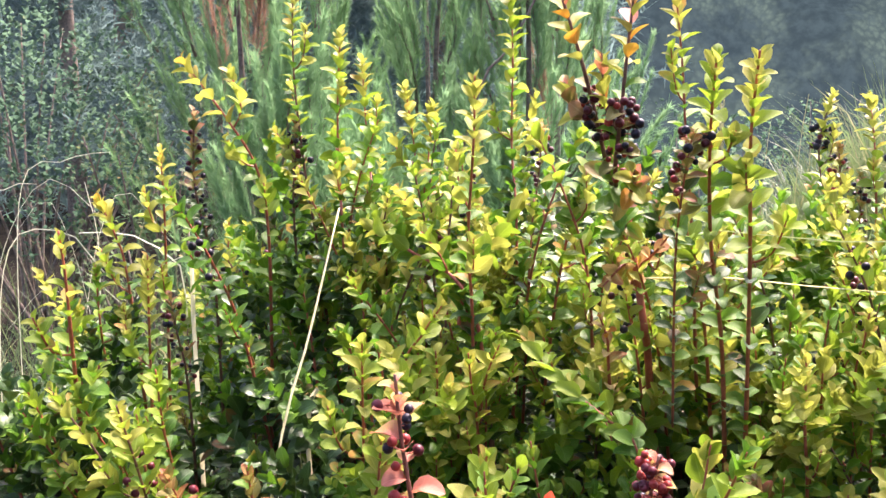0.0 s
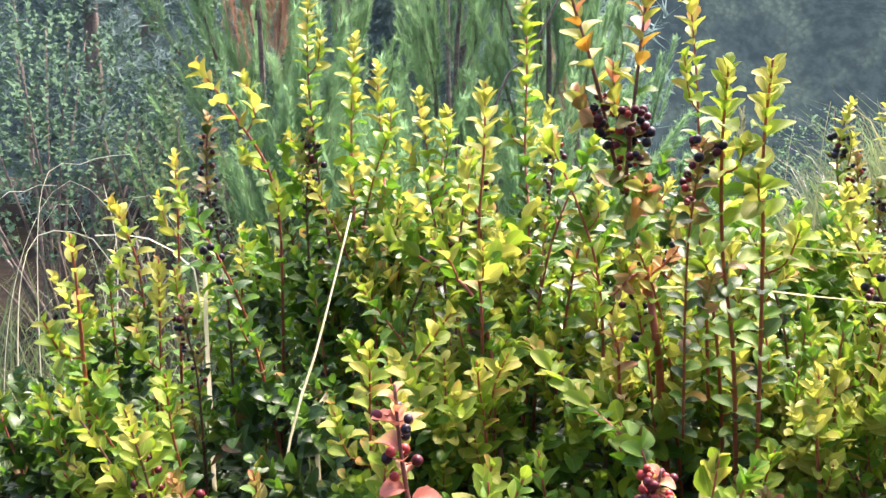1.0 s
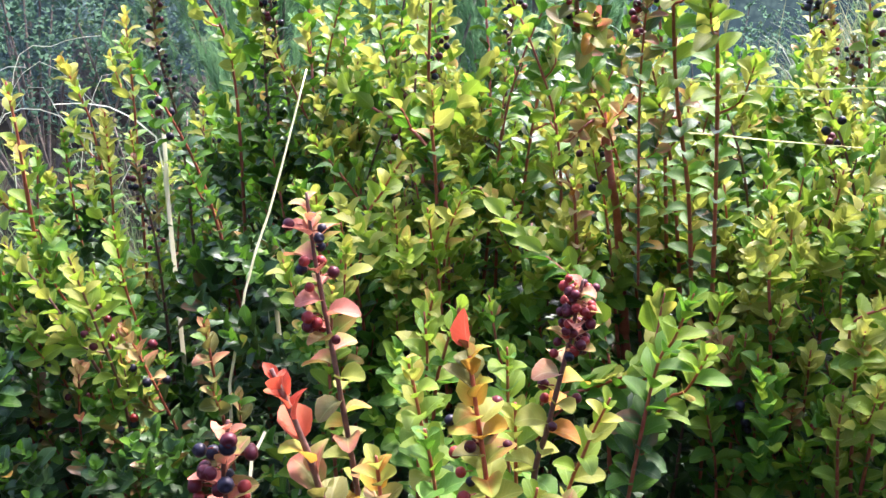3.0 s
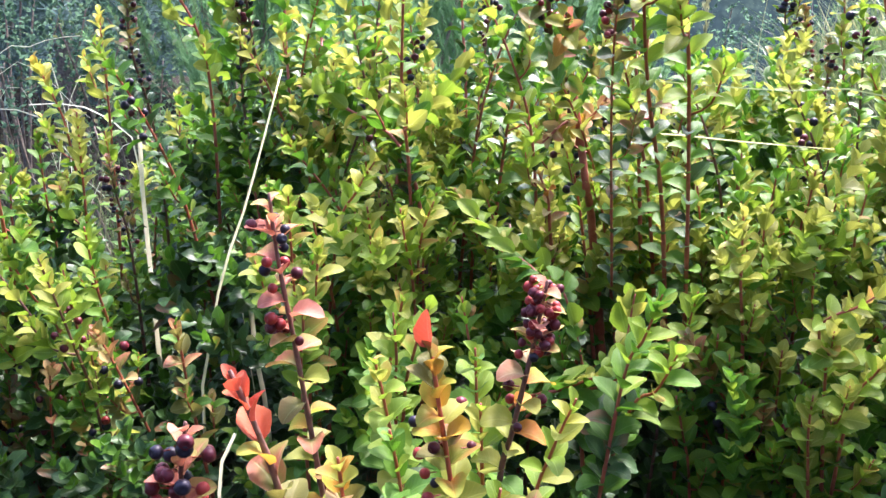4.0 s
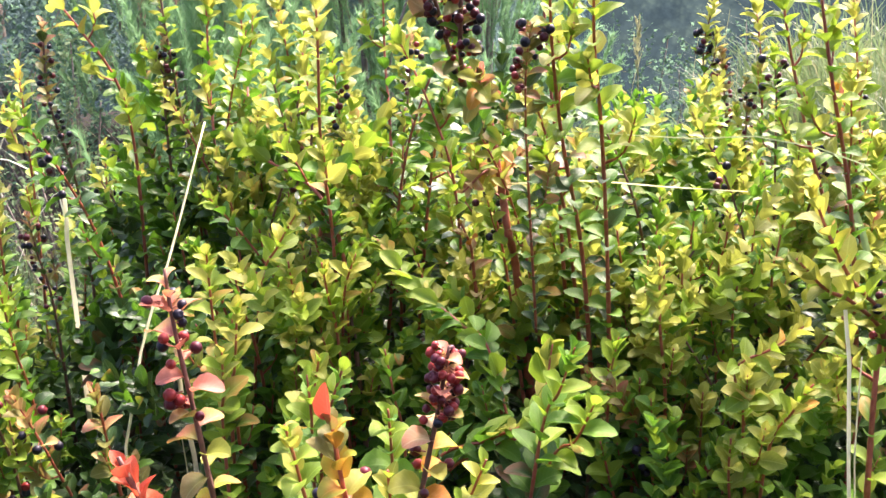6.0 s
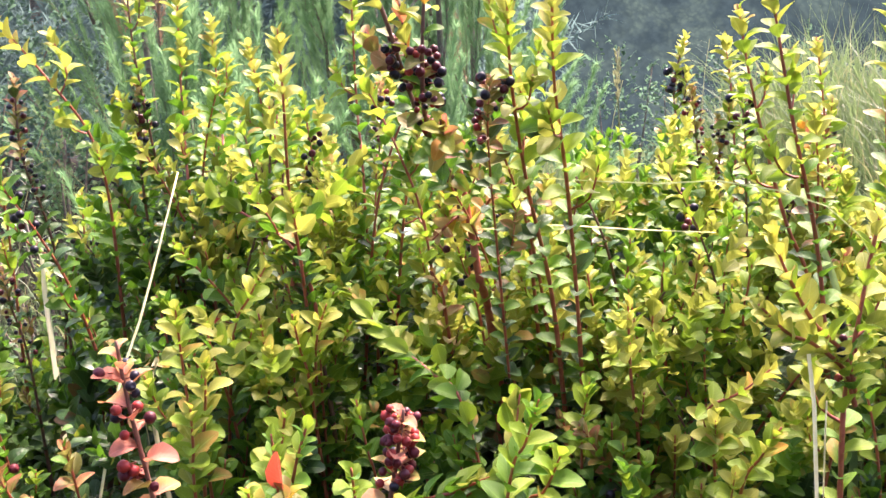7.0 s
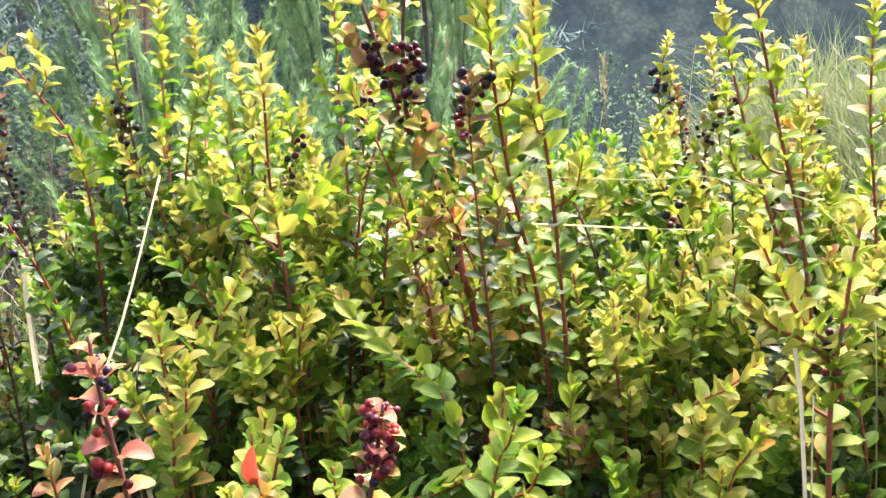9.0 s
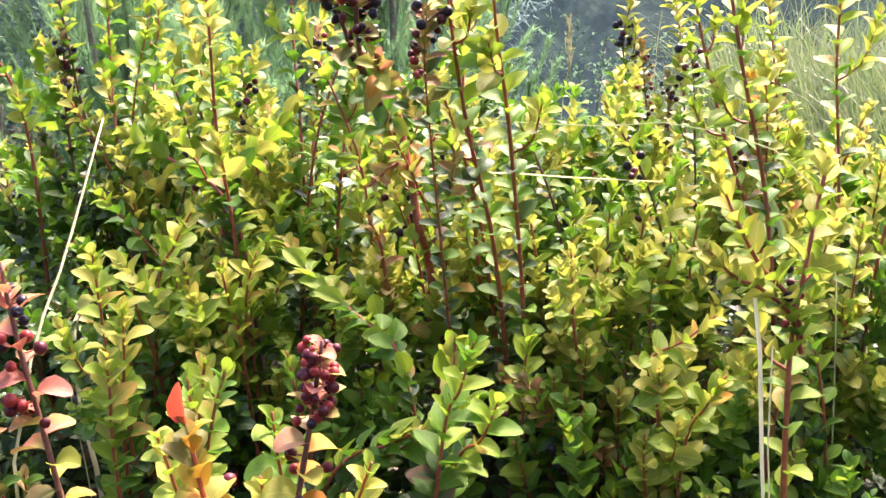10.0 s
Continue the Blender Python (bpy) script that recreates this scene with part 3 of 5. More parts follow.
# middle bush
s = shoot(MIDDLE, (-0.168, 1.1, 1.42), (-0.171, 1.1, 1.318), (-0.163, 1.1, 1.209), (-0.153, 1.1, 1.13), tone="spire", leaf=0.022, gap=0.0065, bark=BROWN_BARK, seed=30)
berries(s, 8, 0.17, 0.22, HALF, seed=10)
shoot(MIDDLE, (-0.116, 1.1, 1.365), (-0.123, 1.1, 1.26), (-0.113, 1.05, 1.136), tone="spire", leaf=0.027, gap=0.0085, seed=31)
shoot(MIDDLE, (-0.107, 1.2, 1.338), (-0.101, 1.18, 1.244), (-0.083, 1.1, 1.142), tone="spire", leaf=0.026, seed=32)
shoot(MIDDLE, (-0.045, 1.1, 1.302), (-0.035, 1.1, 1.22), (-0.029, 1.05, 1.148), tone="spire", leaf=0.026, seed=33)
shoot(MIDDLE, (-0.015, 1.12, 1.28), (-0.02, 1.1, 1.22), (-0.02, 1.05, 1.14), tone="spire", leaf=0.026, seed=34)
shoot(MIDDLE, (0.042, 0.78, 1.301), (0.04, 0.79, 1.249), (0.033, 0.82, 1.162), (0.035, 0.84, 1.093), tone="spire", leaf=0.025, gap=0.010, thick=0.002, seed=35)
shoot(MIDDLE, (0.075, 1.05, 1.41), (0.076, 1.05, 1.323), (0.074, 1.05, 1.233), (0.078, 1.02, 1.15), tone="bright", leaf=0.023, gap=0.007, seed=36)
shoot(MIDDLE, (-0.074, 0.93, 1.168), (-0.028, 0.9, 1.145), (0.017, 0.86, 1.125), (0.037, 0.85, 1.091), tone="bright", leaf=0.026, gap=0.009, root=0.05, seed=37)
shoot(MIDDLE, (0.085, 0.96, 1.186), (0.058, 0.92, 1.152), (0.032, 0.87, 1.128), tone="bright", leaf=0.027, gap=0.009, root=0.05, seed=38)
shoot(MIDDLE, (-0.042, 0.95, 1.2), (-0.007, 0.92, 1.153), (0.024, 0.87, 1.118), tone="spire", leaf=0.026, gap=0.009, root=0.05, seed=39)
shoot(MIDDLE, (0.029, 0.87, 1.134), (0.039, 0.85, 1.049), (0.051, 0.83, 0.982), tone="green", leaf=0.026, gap=0.009, thick=0.0028, bark=BROWN_BARK, seed=40)
shoot(MIDDLE, (0.074, 0.84, 1.08), (0.105, 0.8, 1.05), (0.143, 0.76, 1.026), (0.168, 0.74, 1.0), tone="bright", leaf=0.026, gap=0.009, flat=True, seed=41)
shoot(MIDDLE, (-0.082, 0.8, 1.093), (-0.059, 0.8, 1.053), (-0.051, 0.8, 1.003), tone="green", leaf=0.025, seed=42)
shoot(MIDDLE, (-0.153, 1.0, 1.107), (-0.146, 1.0, 1.058), (-0.14, 1.0, 1.0), tone="green", leaf=0.024, seed=43)
shoot(MIDDLE, (-0.2, 0.94, 1.06), (-0.19, 0.94, 1.02), (-0.18, 0.95, 0.96), tone="green", leaf=0.026, seed=44)

shoot(MIDDLE, (-0.028, 0.72, 1.052), (-0.032, 0.72, 1.005), (-0.034, 0.73, 0.945), tone="fresh", leaf=0.026, gap=0.011, seed=46)
shoot(MIDDLE, (-0.072, 0.8, 1.094), (-0.064, 0.8, 1.047), (-0.059, 0.81, 0.994), tone="fresh", leaf=0.026, gap=0.013, seed=47)
shoot(MIDDLE, (-0.046, 0.8, 1.082), (-0.039, 0.8, 1.035), (-0.031, 0.81, 0.982), tone="green", leaf=0.026, gap=0.013, seed=48)
shoot(FRONT, (0.049, 0.58, 1.052), (0.05, 0.58, 1.023), (0.047, 0.59, 0.98), tone="fresh", leaf=0.026, gap=0.010, seed=13)
shoot(FRONT, (0.072, 0.58, 1.058), (0.061, 0.58, 1.026), (0.052, 0.59, 0.98), tone="fresh", leaf=0.026, gap=0.011, seed=14)
shoot(MIDDLE, (0.083, 0.75, 1.01), (0.089, 0.75, 0.967), (0.094, 0.76, 0.924), tone="green", leaf=0.026, gap=0.011, seed=49)
shoot(MIDDLE, (0.136, 0.84, 1.04), (0.155, 0.8, 1.012), (0.171, 0.76, 0.986), tone="fresh", leaf=0.027, gap=0.011, seed=81)
shoot(LEFT, (-0.235, 0.74, 1.036), (-0.236, 0.75, 1.0), (-0.242, 0.77, 0.953), tone="fresh", leaf=0.026, gap=0.010, seed=82)
shoot(MIDDLE, (-0.141, 0.72, 1.0), (-0.141, 0.73, 0.97), (-0.141, 0.74, 0.93), tone="bronzed", leaf=0.025, gap=0.011, seed=83)

# right bush
s = shoot(RIGHT, (0.105, 0.76, 1.372), (0.127, 0.76, 1.3), (0.147, 0.78, 1.225), (0.172, 0.86, 1.159), tone="mixed", leaf=0.026, gap=0.012, thick=0.0026, bark=BROWN_BARK, root=0.02, bare=0.03, seed=50)
berries(s, 30, 0.085, 0.128, HALF, 0.0072, seed=11, reach=0.009)
s = shoot(RIGHT, (0.162, 0.74, 1.368), (0.152, 0.74, 1.27), (0.153, 0.78, 1.216), (0.172, 0.86, 1.165), tone="mixed", leaf=0.024, gap=0.010, thick=0.0024, bark=BROWN_BARK, root=0.02, bare=0.03, seed=51)
berries(s, 30, 0.085, 0.13, HALF, 0.0072, seed=12, reach=0.008)
berries(s, 16, 0.13, 0.165, UNRIPE, 0.0058, seed=22, reach=0.006)
shoot(RIGHT, (0.17, 0.87, 1.212), (0.179, 0.88, 1.159), (0.185, 0.87, 1.112), (0.189, 0.86, 1.077), (0.197, 0.885, 1.036), tone="mixed", leaf=0.022, gap=0.02, thick=0.0052, bark=RED_BARK, bare=0.3, seed=52)
shoot(RIGHT, (0.215, 0.88, 1.384), (0.223, 0.88, 1.307), (0.228, 0.88, 1.227), (0.234, 0.88, 1.156), tone="bright", leaf=0.022, gap=0.009, seed=53)
shoot(RIGHT, (0.213, 0.7, 1.31), (0.216, 0.73, 1.248), (0.229, 0.78, 1.165), (0.249, 0.82, 1.066), tone="bright", leaf=0.026, gap=0.009, thick=0.0024, seed=54)
shoot(RIGHT, (0.245, 0.71, 1.312), (0.248, 0.74, 1.247), (0.26, 0.78, 1.165), (0.271, 0.82, 1.036), tone="bright", leaf=0.026, gap=0.009, thick=0.0024, seed=55)
shoot(RIGHT, (0.207, 0.82, 1.207), (0.224, 0.84, 1.156), (0.243, 0.86, 1.071), tone="spire", leaf=0.024, gap=0.010, thick=0.0022, seed=56)
s = shoot(RIGHT, (0.2, 0.71, 1.258), (0.197, 0.73, 1.215), (0.201, 0.78, 1.147), tone="dusky", leaf=0.019, gap=0.007, thick=0.0014, bark=RED_BARK, seed=57)
berries(s, 8, 0.0, 0.012, RIPE, 0.0078, seed=13, reach=0.008)
berries(s, 16, 0.014, 0.05, UNRIPE, 0.0055, seed=23, reach=0.005)
shoot(RIGHT, (0.304, 0.77, 1.076), (0.305, 0.77, 1.013), (0.312, 0.78, 0.95), tone="yellow", leaf=0.022, gap=0.010, thick=0.0023, seed=58)
shoot(RIGHT, (0.213, 0.86, 1.164), (0.2, 0.87, 1.144), (0.186, 0.9, 1.121), tone="tan", leaf=0.022, gap=0.012, seed=59, root=0.02)
shoot(RIGHT, (0.15, 0.84, 1.119), (0.171, 0.87, 1.132), (0.184, 0.9, 1.123), tone="tan", leaf=0.022, gap=0.013, seed=159, root=0.02)
shoot(RIGHT, (0.146, 0.84, 1.095), (0.155, 0.85, 1.069), (0.157, 0.86, 1.046), tone="tan", leaf=0.022, gap=0.018, seed=160, root=0.04)

shoot(MIDDLE, (-0.054, 0.884, 1.047), (-0.035, 0.89, 1.036), (-0.02, 0.9, 1.0), tone="red_tip", leaf=0.024, gap=0.011, seed=45)

# back right
s = shoot(BACK, (0.452, 1.17, 1.285), (0.438, 1.17, 1.214), (0.449, 1.15, 1.116), tone="spire", leaf=0.023, bark=BROWN_BARK, seed=60)
berries(s, 14, 0.04, 0.07, RIPE, 0.0085, seed=14, reach=0.006)
shoot(BACK, (0.511, 1.22, 1.282), (0.515, 1.21, 1.24), (0.517, 1.2, 1.177), tone="yellow", leaf=0.026, seed=61)
s = shoot(BACK, (0.54, 1.0, 1.272), (0.552, 1.0, 1.166), (0.556, 1.0, 1.078), tone="spire", leaf=0.022, seed=62)
s = shoot(BACK, (0.47, 1.02, 1.23), (0.475, 1.02, 1.18), (0.48, 1.03, 1.1), tone="green", leaf=0.022, bark=BROWN_BARK, seed=63)
berries(s, 10, 0.01, 0.05, RIPE, 0.009, seed=15)

# edge bush
shoot(EDGE, (0.394, 0.69, 1.039), (0.37, 0.69, 1.021), (0.347, 0.70, 1.003), (0.357, 0.72, 0.96), (0.371, 0.74, 0.914), tone="yellow", leaf=0.026, gap=0.0085, seed=70, opened=(18, 55))
shoot(EDGE, (0.352, 0.685, 1.012), (0.35, 0.69, 0.99), (0.356, 0.71, 0.95), tone="bright", leaf=0.027, gap=0.0085, seed=78)
shoot(EDGE, (0.396, 0.68, 0.996), (0.385, 0.69, 0.97), (0.375, 0.71, 0.927), tone="bright", leaf=0.025, gap=0.009, seed=71)
shoot(EDGE, (0.338, 0.68, 0.956), (0.34, 0.69, 0.925), (0.345, 0.70, 0.888), tone="bright", leaf=0.025, gap=0.009, seed=79)
shoot(EDGE, (0.379, 0.66, 1.147), (0.392, 0.66, 1.114), (0.412, 0.665, 1.078), (0.434, 0.665, 1.053), tone="yellow", leaf=0.028, gap=0.009, seed=72, root=0.03)
shoot(EDGE, (0.369, 0.65, 1.097), (0.391, 0.655, 1.074), (0.41, 0.66, 1.064), (0.434, 0.665, 1.042), tone="yellow", leaf=0.027, gap=0.009, seed=172, root=0.03)
s = shoot(EDGE, (0.459, 0.67, 1.154), (0.451, 0.67, 1.113), (0.445, 0.67, 1.075), (0.437, 0.67, 1.024), (0.435, 0.67, 0.941), tone="yellow", leaf=0.028, gap=0.011, thick=0.0027, seed=73)
berries(s, 3, 0.08, 0.11, RIPE, seed=16)
berries(s, 3, 0.1, 0.13, UNRIPE, seed=17)
shoot(EDGE, (0.419, 0.86, 1.302), (0.433, 0.86, 1.223), (0.46, 0.86, 1.118), (0.486, 0.86, 1.045), tone="bright", leaf=0.024, gap=0.009, thick=0.0024, seed=74)
shoot(EDGE, (0.426, 0.8, 1.315), (0.444, 0.8, 1.211), (0.475, 0.82, 1.09), tone="bright", leaf=0.025, gap=0.009, thick=0.0024, seed=75)
shoot(EDGE, (0.546, 0.85, 1.3), (0.543, 0.85, 1.202), (0.554, 0.86, 1.092), tone="bright", leaf=0.025, gap=0.009, seed=76)
shoot(EDGE, (0.503, 0.95, 1.195), (0.52, 0.95, 1.165), (0.53, 0.95, 1.12), tone="mixed", leaf=0.023, seed=77)


# brownish shoots laden with berries among the green ones
for n, (parent, *pts) in enumerate((
        (MIDDLE, (-0.17, 1.1, 1.264), (-0.174, 1.1, 1.216), (-0.178, 1.1, 1.157)), (MIDDLE, (0.104, 1.0, 1.26), (0.102, 1.0, 1.217), (0.096, 1.0, 1.164)),
        (BACK, (0.454, 1.15, 1.225), (0.46, 1.15, 1.153), (0.469, 1.15, 1.072)), (BACK, (0.498, 1.2, 1.188), (0.5, 1.2, 1.133), (0.496, 1.2, 1.063)),
        (BACK, (0.591, 1.1, 1.193), (0.594, 1.1, 1.149), (0.589, 1.1, 1.092)), (LEFT, (-0.27, 0.93, 1.1), (-0.265, 0.93, 1.06), (-0.26, 0.94, 1.0)))):
    s = shoot(parent, *pts, tone="dusky", leaf=0.019, gap=0.0075, bark=BROWN_BARK, seed=240 + n)
    berries(s, 9, 0.012, 0.035, HALF, 0.0062, seed=60 + n, reach=0.005)
    berries(s, 12, 0.04, 0.1, HALF if n % 2 else UNRIPE, 0.005, seed=80 + n, reach=0.004)


# lime shoots beside the dry straws
for n, pts in enumerate((
        ((-0.049, 0.74, 1.098), (-0.052, 0.752, 1.051), (-0.055, 0.764, 0.99), (-0.063, 0.776, 0.936)),
        ((-0.019, 0.7, 1.066), (-0.027, 0.712, 1.018), (-0.037, 0.724, 0.963)),
        ((-0.028, 0.68, 1.039), (-0.033, 0.692, 1.0), (-0.039, 0.704, 0.959)),
        ((0.013, 0.8, 1.114), (-0.007, 0.812, 1.084), (-0.028, 0.824, 1.042)),
        ((0.059, 0.8, 1.077), (0.047, 0.812, 1.045), (0.041, 0.824, 1.001)),
        ((0.033, 0.78, 1.075), (0.035, 0.792, 1.042), (0.039, 0.804, 1.003)),
        ((0.006, 0.78, 1.077), (0.006, 0.792, 1.044), (0.003, 0.804, 1.006)),
        ((0.051, 0.62, 1.05), (0.044, 0.632, 1.02), (0.037, 0.644, 0.982)))):
    shoot(FRONT if n in (1, 2, 7) else MIDDLE, *pts, tone="bright", leaf=0.028, gap=0.0095, seed=260 + n, opened=(16, 46))

# shoots that stand out over the dark front of the bushes
for n, pts in enumerate((
        ((0.215, 0.6, 1.057), (0.206, 0.612, 1.023), (0.195, 0.624, 0.989)),
        ((0.231, 0.62, 1.013), (0.219, 0.632, 0.98), (0.2, 0.644, 0.952)),
        ((0.338, 0.76, 0.961), (0.34, 0.772, 0.918), (0.341, 0.784, 0.867)),
        ((0.287, 0.76, 0.975), (0.288, 0.772, 0.932), (0.286, 0.784, 0.881)),
        ((0.345, 0.72, 0.931), (0.348, 0.732, 0.892), (0.351, 0.744, 0.846)),
        ((0.252, 0.74, 0.93), (0.261, 0.752, 0.891), (0.27, 0.764, 0.844)),
        ((0.292, 0.74, 0.965), (0.296, 0.752, 0.928), (0.299, 0.764, 0.883)),
        ((0.27, 0.76, 1.01), (0.266, 0.772, 0.978), (0.265, 0.784, 0.94)))):
    shoot(FRONT if n < 2 else RIGHT if pts[0][0] < 0.36 else EDGE, *pts, tone="bright" if n == 2 else "fresh", leaf=0.029, gap=0.0095, seed=280 + n, opened=(16, 46))

# fresh shoots in the middle of the crowns
shoot(MIDDLE, (-0.015, 0.840, 1.067), (-0.012, 0.840, 1.039), (-0.010, 0.850, 1.005), tone="fresh", leaf=0.024, gap=0.0095, seed=200)
shoot(MIDDLE, (0.005, 0.860, 1.074), (0.007, 0.860, 1.044), (0.004, 0.870, 1.004), tone="bright", leaf=0.025, gap=0.0105, seed=201)
shoot(MIDDLE, (0.032, 0.880, 1.084), (0.037, 0.870, 1.057), (0.040, 0.860, 1.017), tone="bright", leaf=0.026, gap=0.0115, seed=202)
shoot(MIDDLE, (0.057, 0.880, 1.072), (0.048, 0.870, 1.046), (0.042, 0.860, 1.006), tone="fresh", leaf=0.027, gap=0.0095, seed=203)
shoot(MIDDLE, (0.074, 0.840, 1.050), (0.063, 0.840, 1.027), (0.047, 0.850, 0.993), tone="bright", leaf=0.024, gap=0.0105, seed=204)
shoot(MIDDLE, (0.021, 0.820, 1.038), (0.023, 0.820, 1.013), (0.021, 0.830, 0.979), tone="bright", leaf=0.025, gap=0.0115, seed=205)
shoot(MIDDLE, (-0.055, 0.950, 1.093), (-0.050, 0.950, 1.059), (-0.049, 0.950, 1.013), tone="fresh", leaf=0.026, gap=0.0095, seed=206)
shoot(MIDDLE, (-0.093, 1.000, 1.109), (-0.087, 1.000, 1.074), (-0.084, 1.000, 1.026), tone="bright", leaf=0.027, gap=0.0105, seed=207)
shoot(MIDDLE, (-0.020, 0.950, 1.108), (-0.018, 0.950, 1.075), (-0.016, 0.950, 1.035), tone="bright", leaf=0.024, gap=0.0115, seed=208)
shoot(RIGHT, (0.283, 0.860, 1.098), (0.287, 0.860, 1.062), (0.293, 0.870, 1.018), tone="spire", leaf=0.025, gap=0.0095, seed=209)
shoot(RIGHT, (0.333, 0.900, 1.113), (0.328, 0.890, 1.081), (0.325, 0.890, 1.039), tone="fresh", leaf=0.026, gap=0.0105, seed=210)
shoot(EDGE, (0.361, 0.880, 1.107), (0.358, 0.880, 1.077), (0.356, 0.880, 1.035), tone="fresh", leaf=0.027, gap=0.0115, seed=211)
shoot(EDGE, (0.383, 0.850, 1.094), (0.379, 0.850, 1.064), (0.376, 0.860, 1.024), tone="spire", leaf=0.024, gap=0.0095, seed=212)
shoot(EDGE, (0.425, 0.900, 1.108), (0.421, 0.900, 1.077), (0.418, 0.900, 1.034), tone="fresh", leaf=0.025, gap=0.0105, seed=213)
shoot(EDGE, (0.433, 0.860, 1.083), (0.428, 0.860, 1.053), (0.427, 0.870, 1.015), tone="fresh", leaf=0.026, gap=0.0115, seed=214)
shoot(RIGHT, (0.336, 0.820, 1.067), (0.334, 0.820, 1.040), (0.337, 0.830, 1.002), tone="spire", leaf=0.027, gap=0.0095, seed=215)
shoot(RIGHT, (0.309, 0.840, 1.053), (0.307, 0.840, 1.025), (0.308, 0.850, 0.992), tone="fresh", leaf=0.024, gap=0.0105, seed=216)
shoot(EDGE, (0.384, 0.820, 1.048), (0.380, 0.820, 1.024), (0.381, 0.830, 0.991), tone="fresh", leaf=0.025, gap=0.0115, seed=217)


# hollows in the crowns, where the dark inside and the dry stalks show
HOLLOWS = ((-0.122, 0.79, 0.06, 0.14, 0.16), (-0.098, 0.7, 0.055, 0.1, 0.17), (-0.13, 0.88, 0.055, 0.16, 0.12), (-0.075, 0.63, 0.05, 0.08, 0.15), (-0.29, 1.06, 0.08, 0.22, 0.2), (0.1, 0.82, 0.05, 0.08, 0.08),
           (0.2, 0.68, 0.11, 0.16, 0.3), (-0.24, 0.68, 0.04, 0.06, 0.16), (0.02, 0.72, 0.05, 0.07, 0.14), (-0.21, 0.84, 0.04, 0.07, 0.14), (-0.245, 0.93, 0.04, 0.07, 0.16), (-0.275, 1.01, 0.04, 0.07, 0.12))


def hollow(x, y):
    deep = 0.0
    for cx, cy, rx, ry, d in HOLLOWS:
        f = ((x - cx) / rx) ** 2 + ((y - cy) / ry) ** 2
        if f < 1:
            deep += d * (1 - f)
    return deep


# taller shoots that stand up out of the crowns
def stand(parent, count, x0, x1, y0, y1, z0, z1, tones, fruit, seed):
    rng = random.Random(seed)
    for k in range(count):
        x = x0 + (x1 - x0) * (k + rng.random()) / count
        y, z = rng.uniform(y0, y1), rng.uniform(z0, z1)
        sway, nod = rng.uniform(-0.07, 0.07), rng.uniform(-0.05, 0.03)
        if hollow(x, y):
            y += 0.22
        made = shoot(parent, (x + sway, y + nod, z), (x + sway * 0.4, y + nod * 0.4, z - 0.07), (x, y + 0.01, z - 0.15), tone=tones[rng.randrange(len(tones))],
                     leaf=rng.uniform(0.022, 0.027), gap=rng.uniform(0.008, 0.0105), bark=BROWN_BARK if rng.random() < 0.35 else RED_BARK, seed=seed * 50 + k, single=y < 0.82)
        if rng.random() < fruit:
            low = rng.uniform(0.02, 0.07)
            berries(made, rng.randrange(5, 12), low, low + 0.045, RIPE if rng.random() < 0.6 else HALF, 0.0075, seed=k)


stand(LEFT, 8, -0.42, -0.2, 0.86, 1.1, 1.06, 1.16, ("green", "spire", "deep"), 0.35, 3)
stand(MIDDLE, 17, -0.2, 0.15, 0.88, 1.16, 1.17, 1.27, ("spire", "green", "bright"), 0.25, 4)
stand(RIGHT, 10, 0.15, 0.36, 0.86, 1.05, 1.12, 1.23, ("spire", "green", "bright"), 0.25, 5)
stand(BACK, 14, 0.42, 0.95, 1.08, 1.35, 1.04, 1.16, ("spire", "bright", "spire"), 0.55, 6)
stand(MIDDLE, 13, -0.15, 0.15, 0.8, 0.93, 1.04, 1.13, ("fresh", "bright"), 0.1, 21)
stand(RIGHT, 8, 0.24, 0.4, 0.76, 0.88, 0.99, 1.1, ("fresh", "bright", "fresh"), 0.15, 22)
stand(EDGE, 7, 0.4, 0.6, 0.74, 0.88, 1.0, 1.1, ("bright", "fresh"), 0.1, 24)
stand(LEFT, 9, -0.4, -0.2, 0.74, 0.86, 0.97, 1.06, ("bright", "fresh"), 0.2, 23)
stand(LEFT, 6, -0.37, -0.17, 0.72, 0.86, 0.9, 1.0, ("bronzed",), 0.9, 8)
stand(RIGHT, 5, 0.24, 0.38, 0.72, 0.84, 0.93, 1.03, ("bronzed", "green"), 0.8, 9)
stand(EDGE, 8, 0.4, 0.66, 0.84, 1.05, 1.1, 1.22, ("bright", "spire"), 0.2, 7)


# the crowns: shorter shoots that fill each bush
def crown_height(x, y):
    crest = 1.205 - 0.6 * max(0, -0.14 - x) - 0.05 * max(0, x - 0.2)
    front = 0.9 + 0.62 * (y - 0.66)
    back = crest - 0.45 * max(0, y - 1.15) - 0.085 * rise(0.28, 0.4, x) * rise(0.92, 1.08, y)
    edge = -1.6 * max(0, -0.43 - x + 0.3 * max(0, y - 1.2)) - 1.2 * max(0, x - 1.0 + 0.6 * max(0, y - 1.2) + 0.08 * noise.noise((y * 5, 0, 1)))
    h = min(front, crest, back) + edge + 0.045 * noise.noise((x * 8, y * 8, 2.5))
    return h - hollow(x, y)


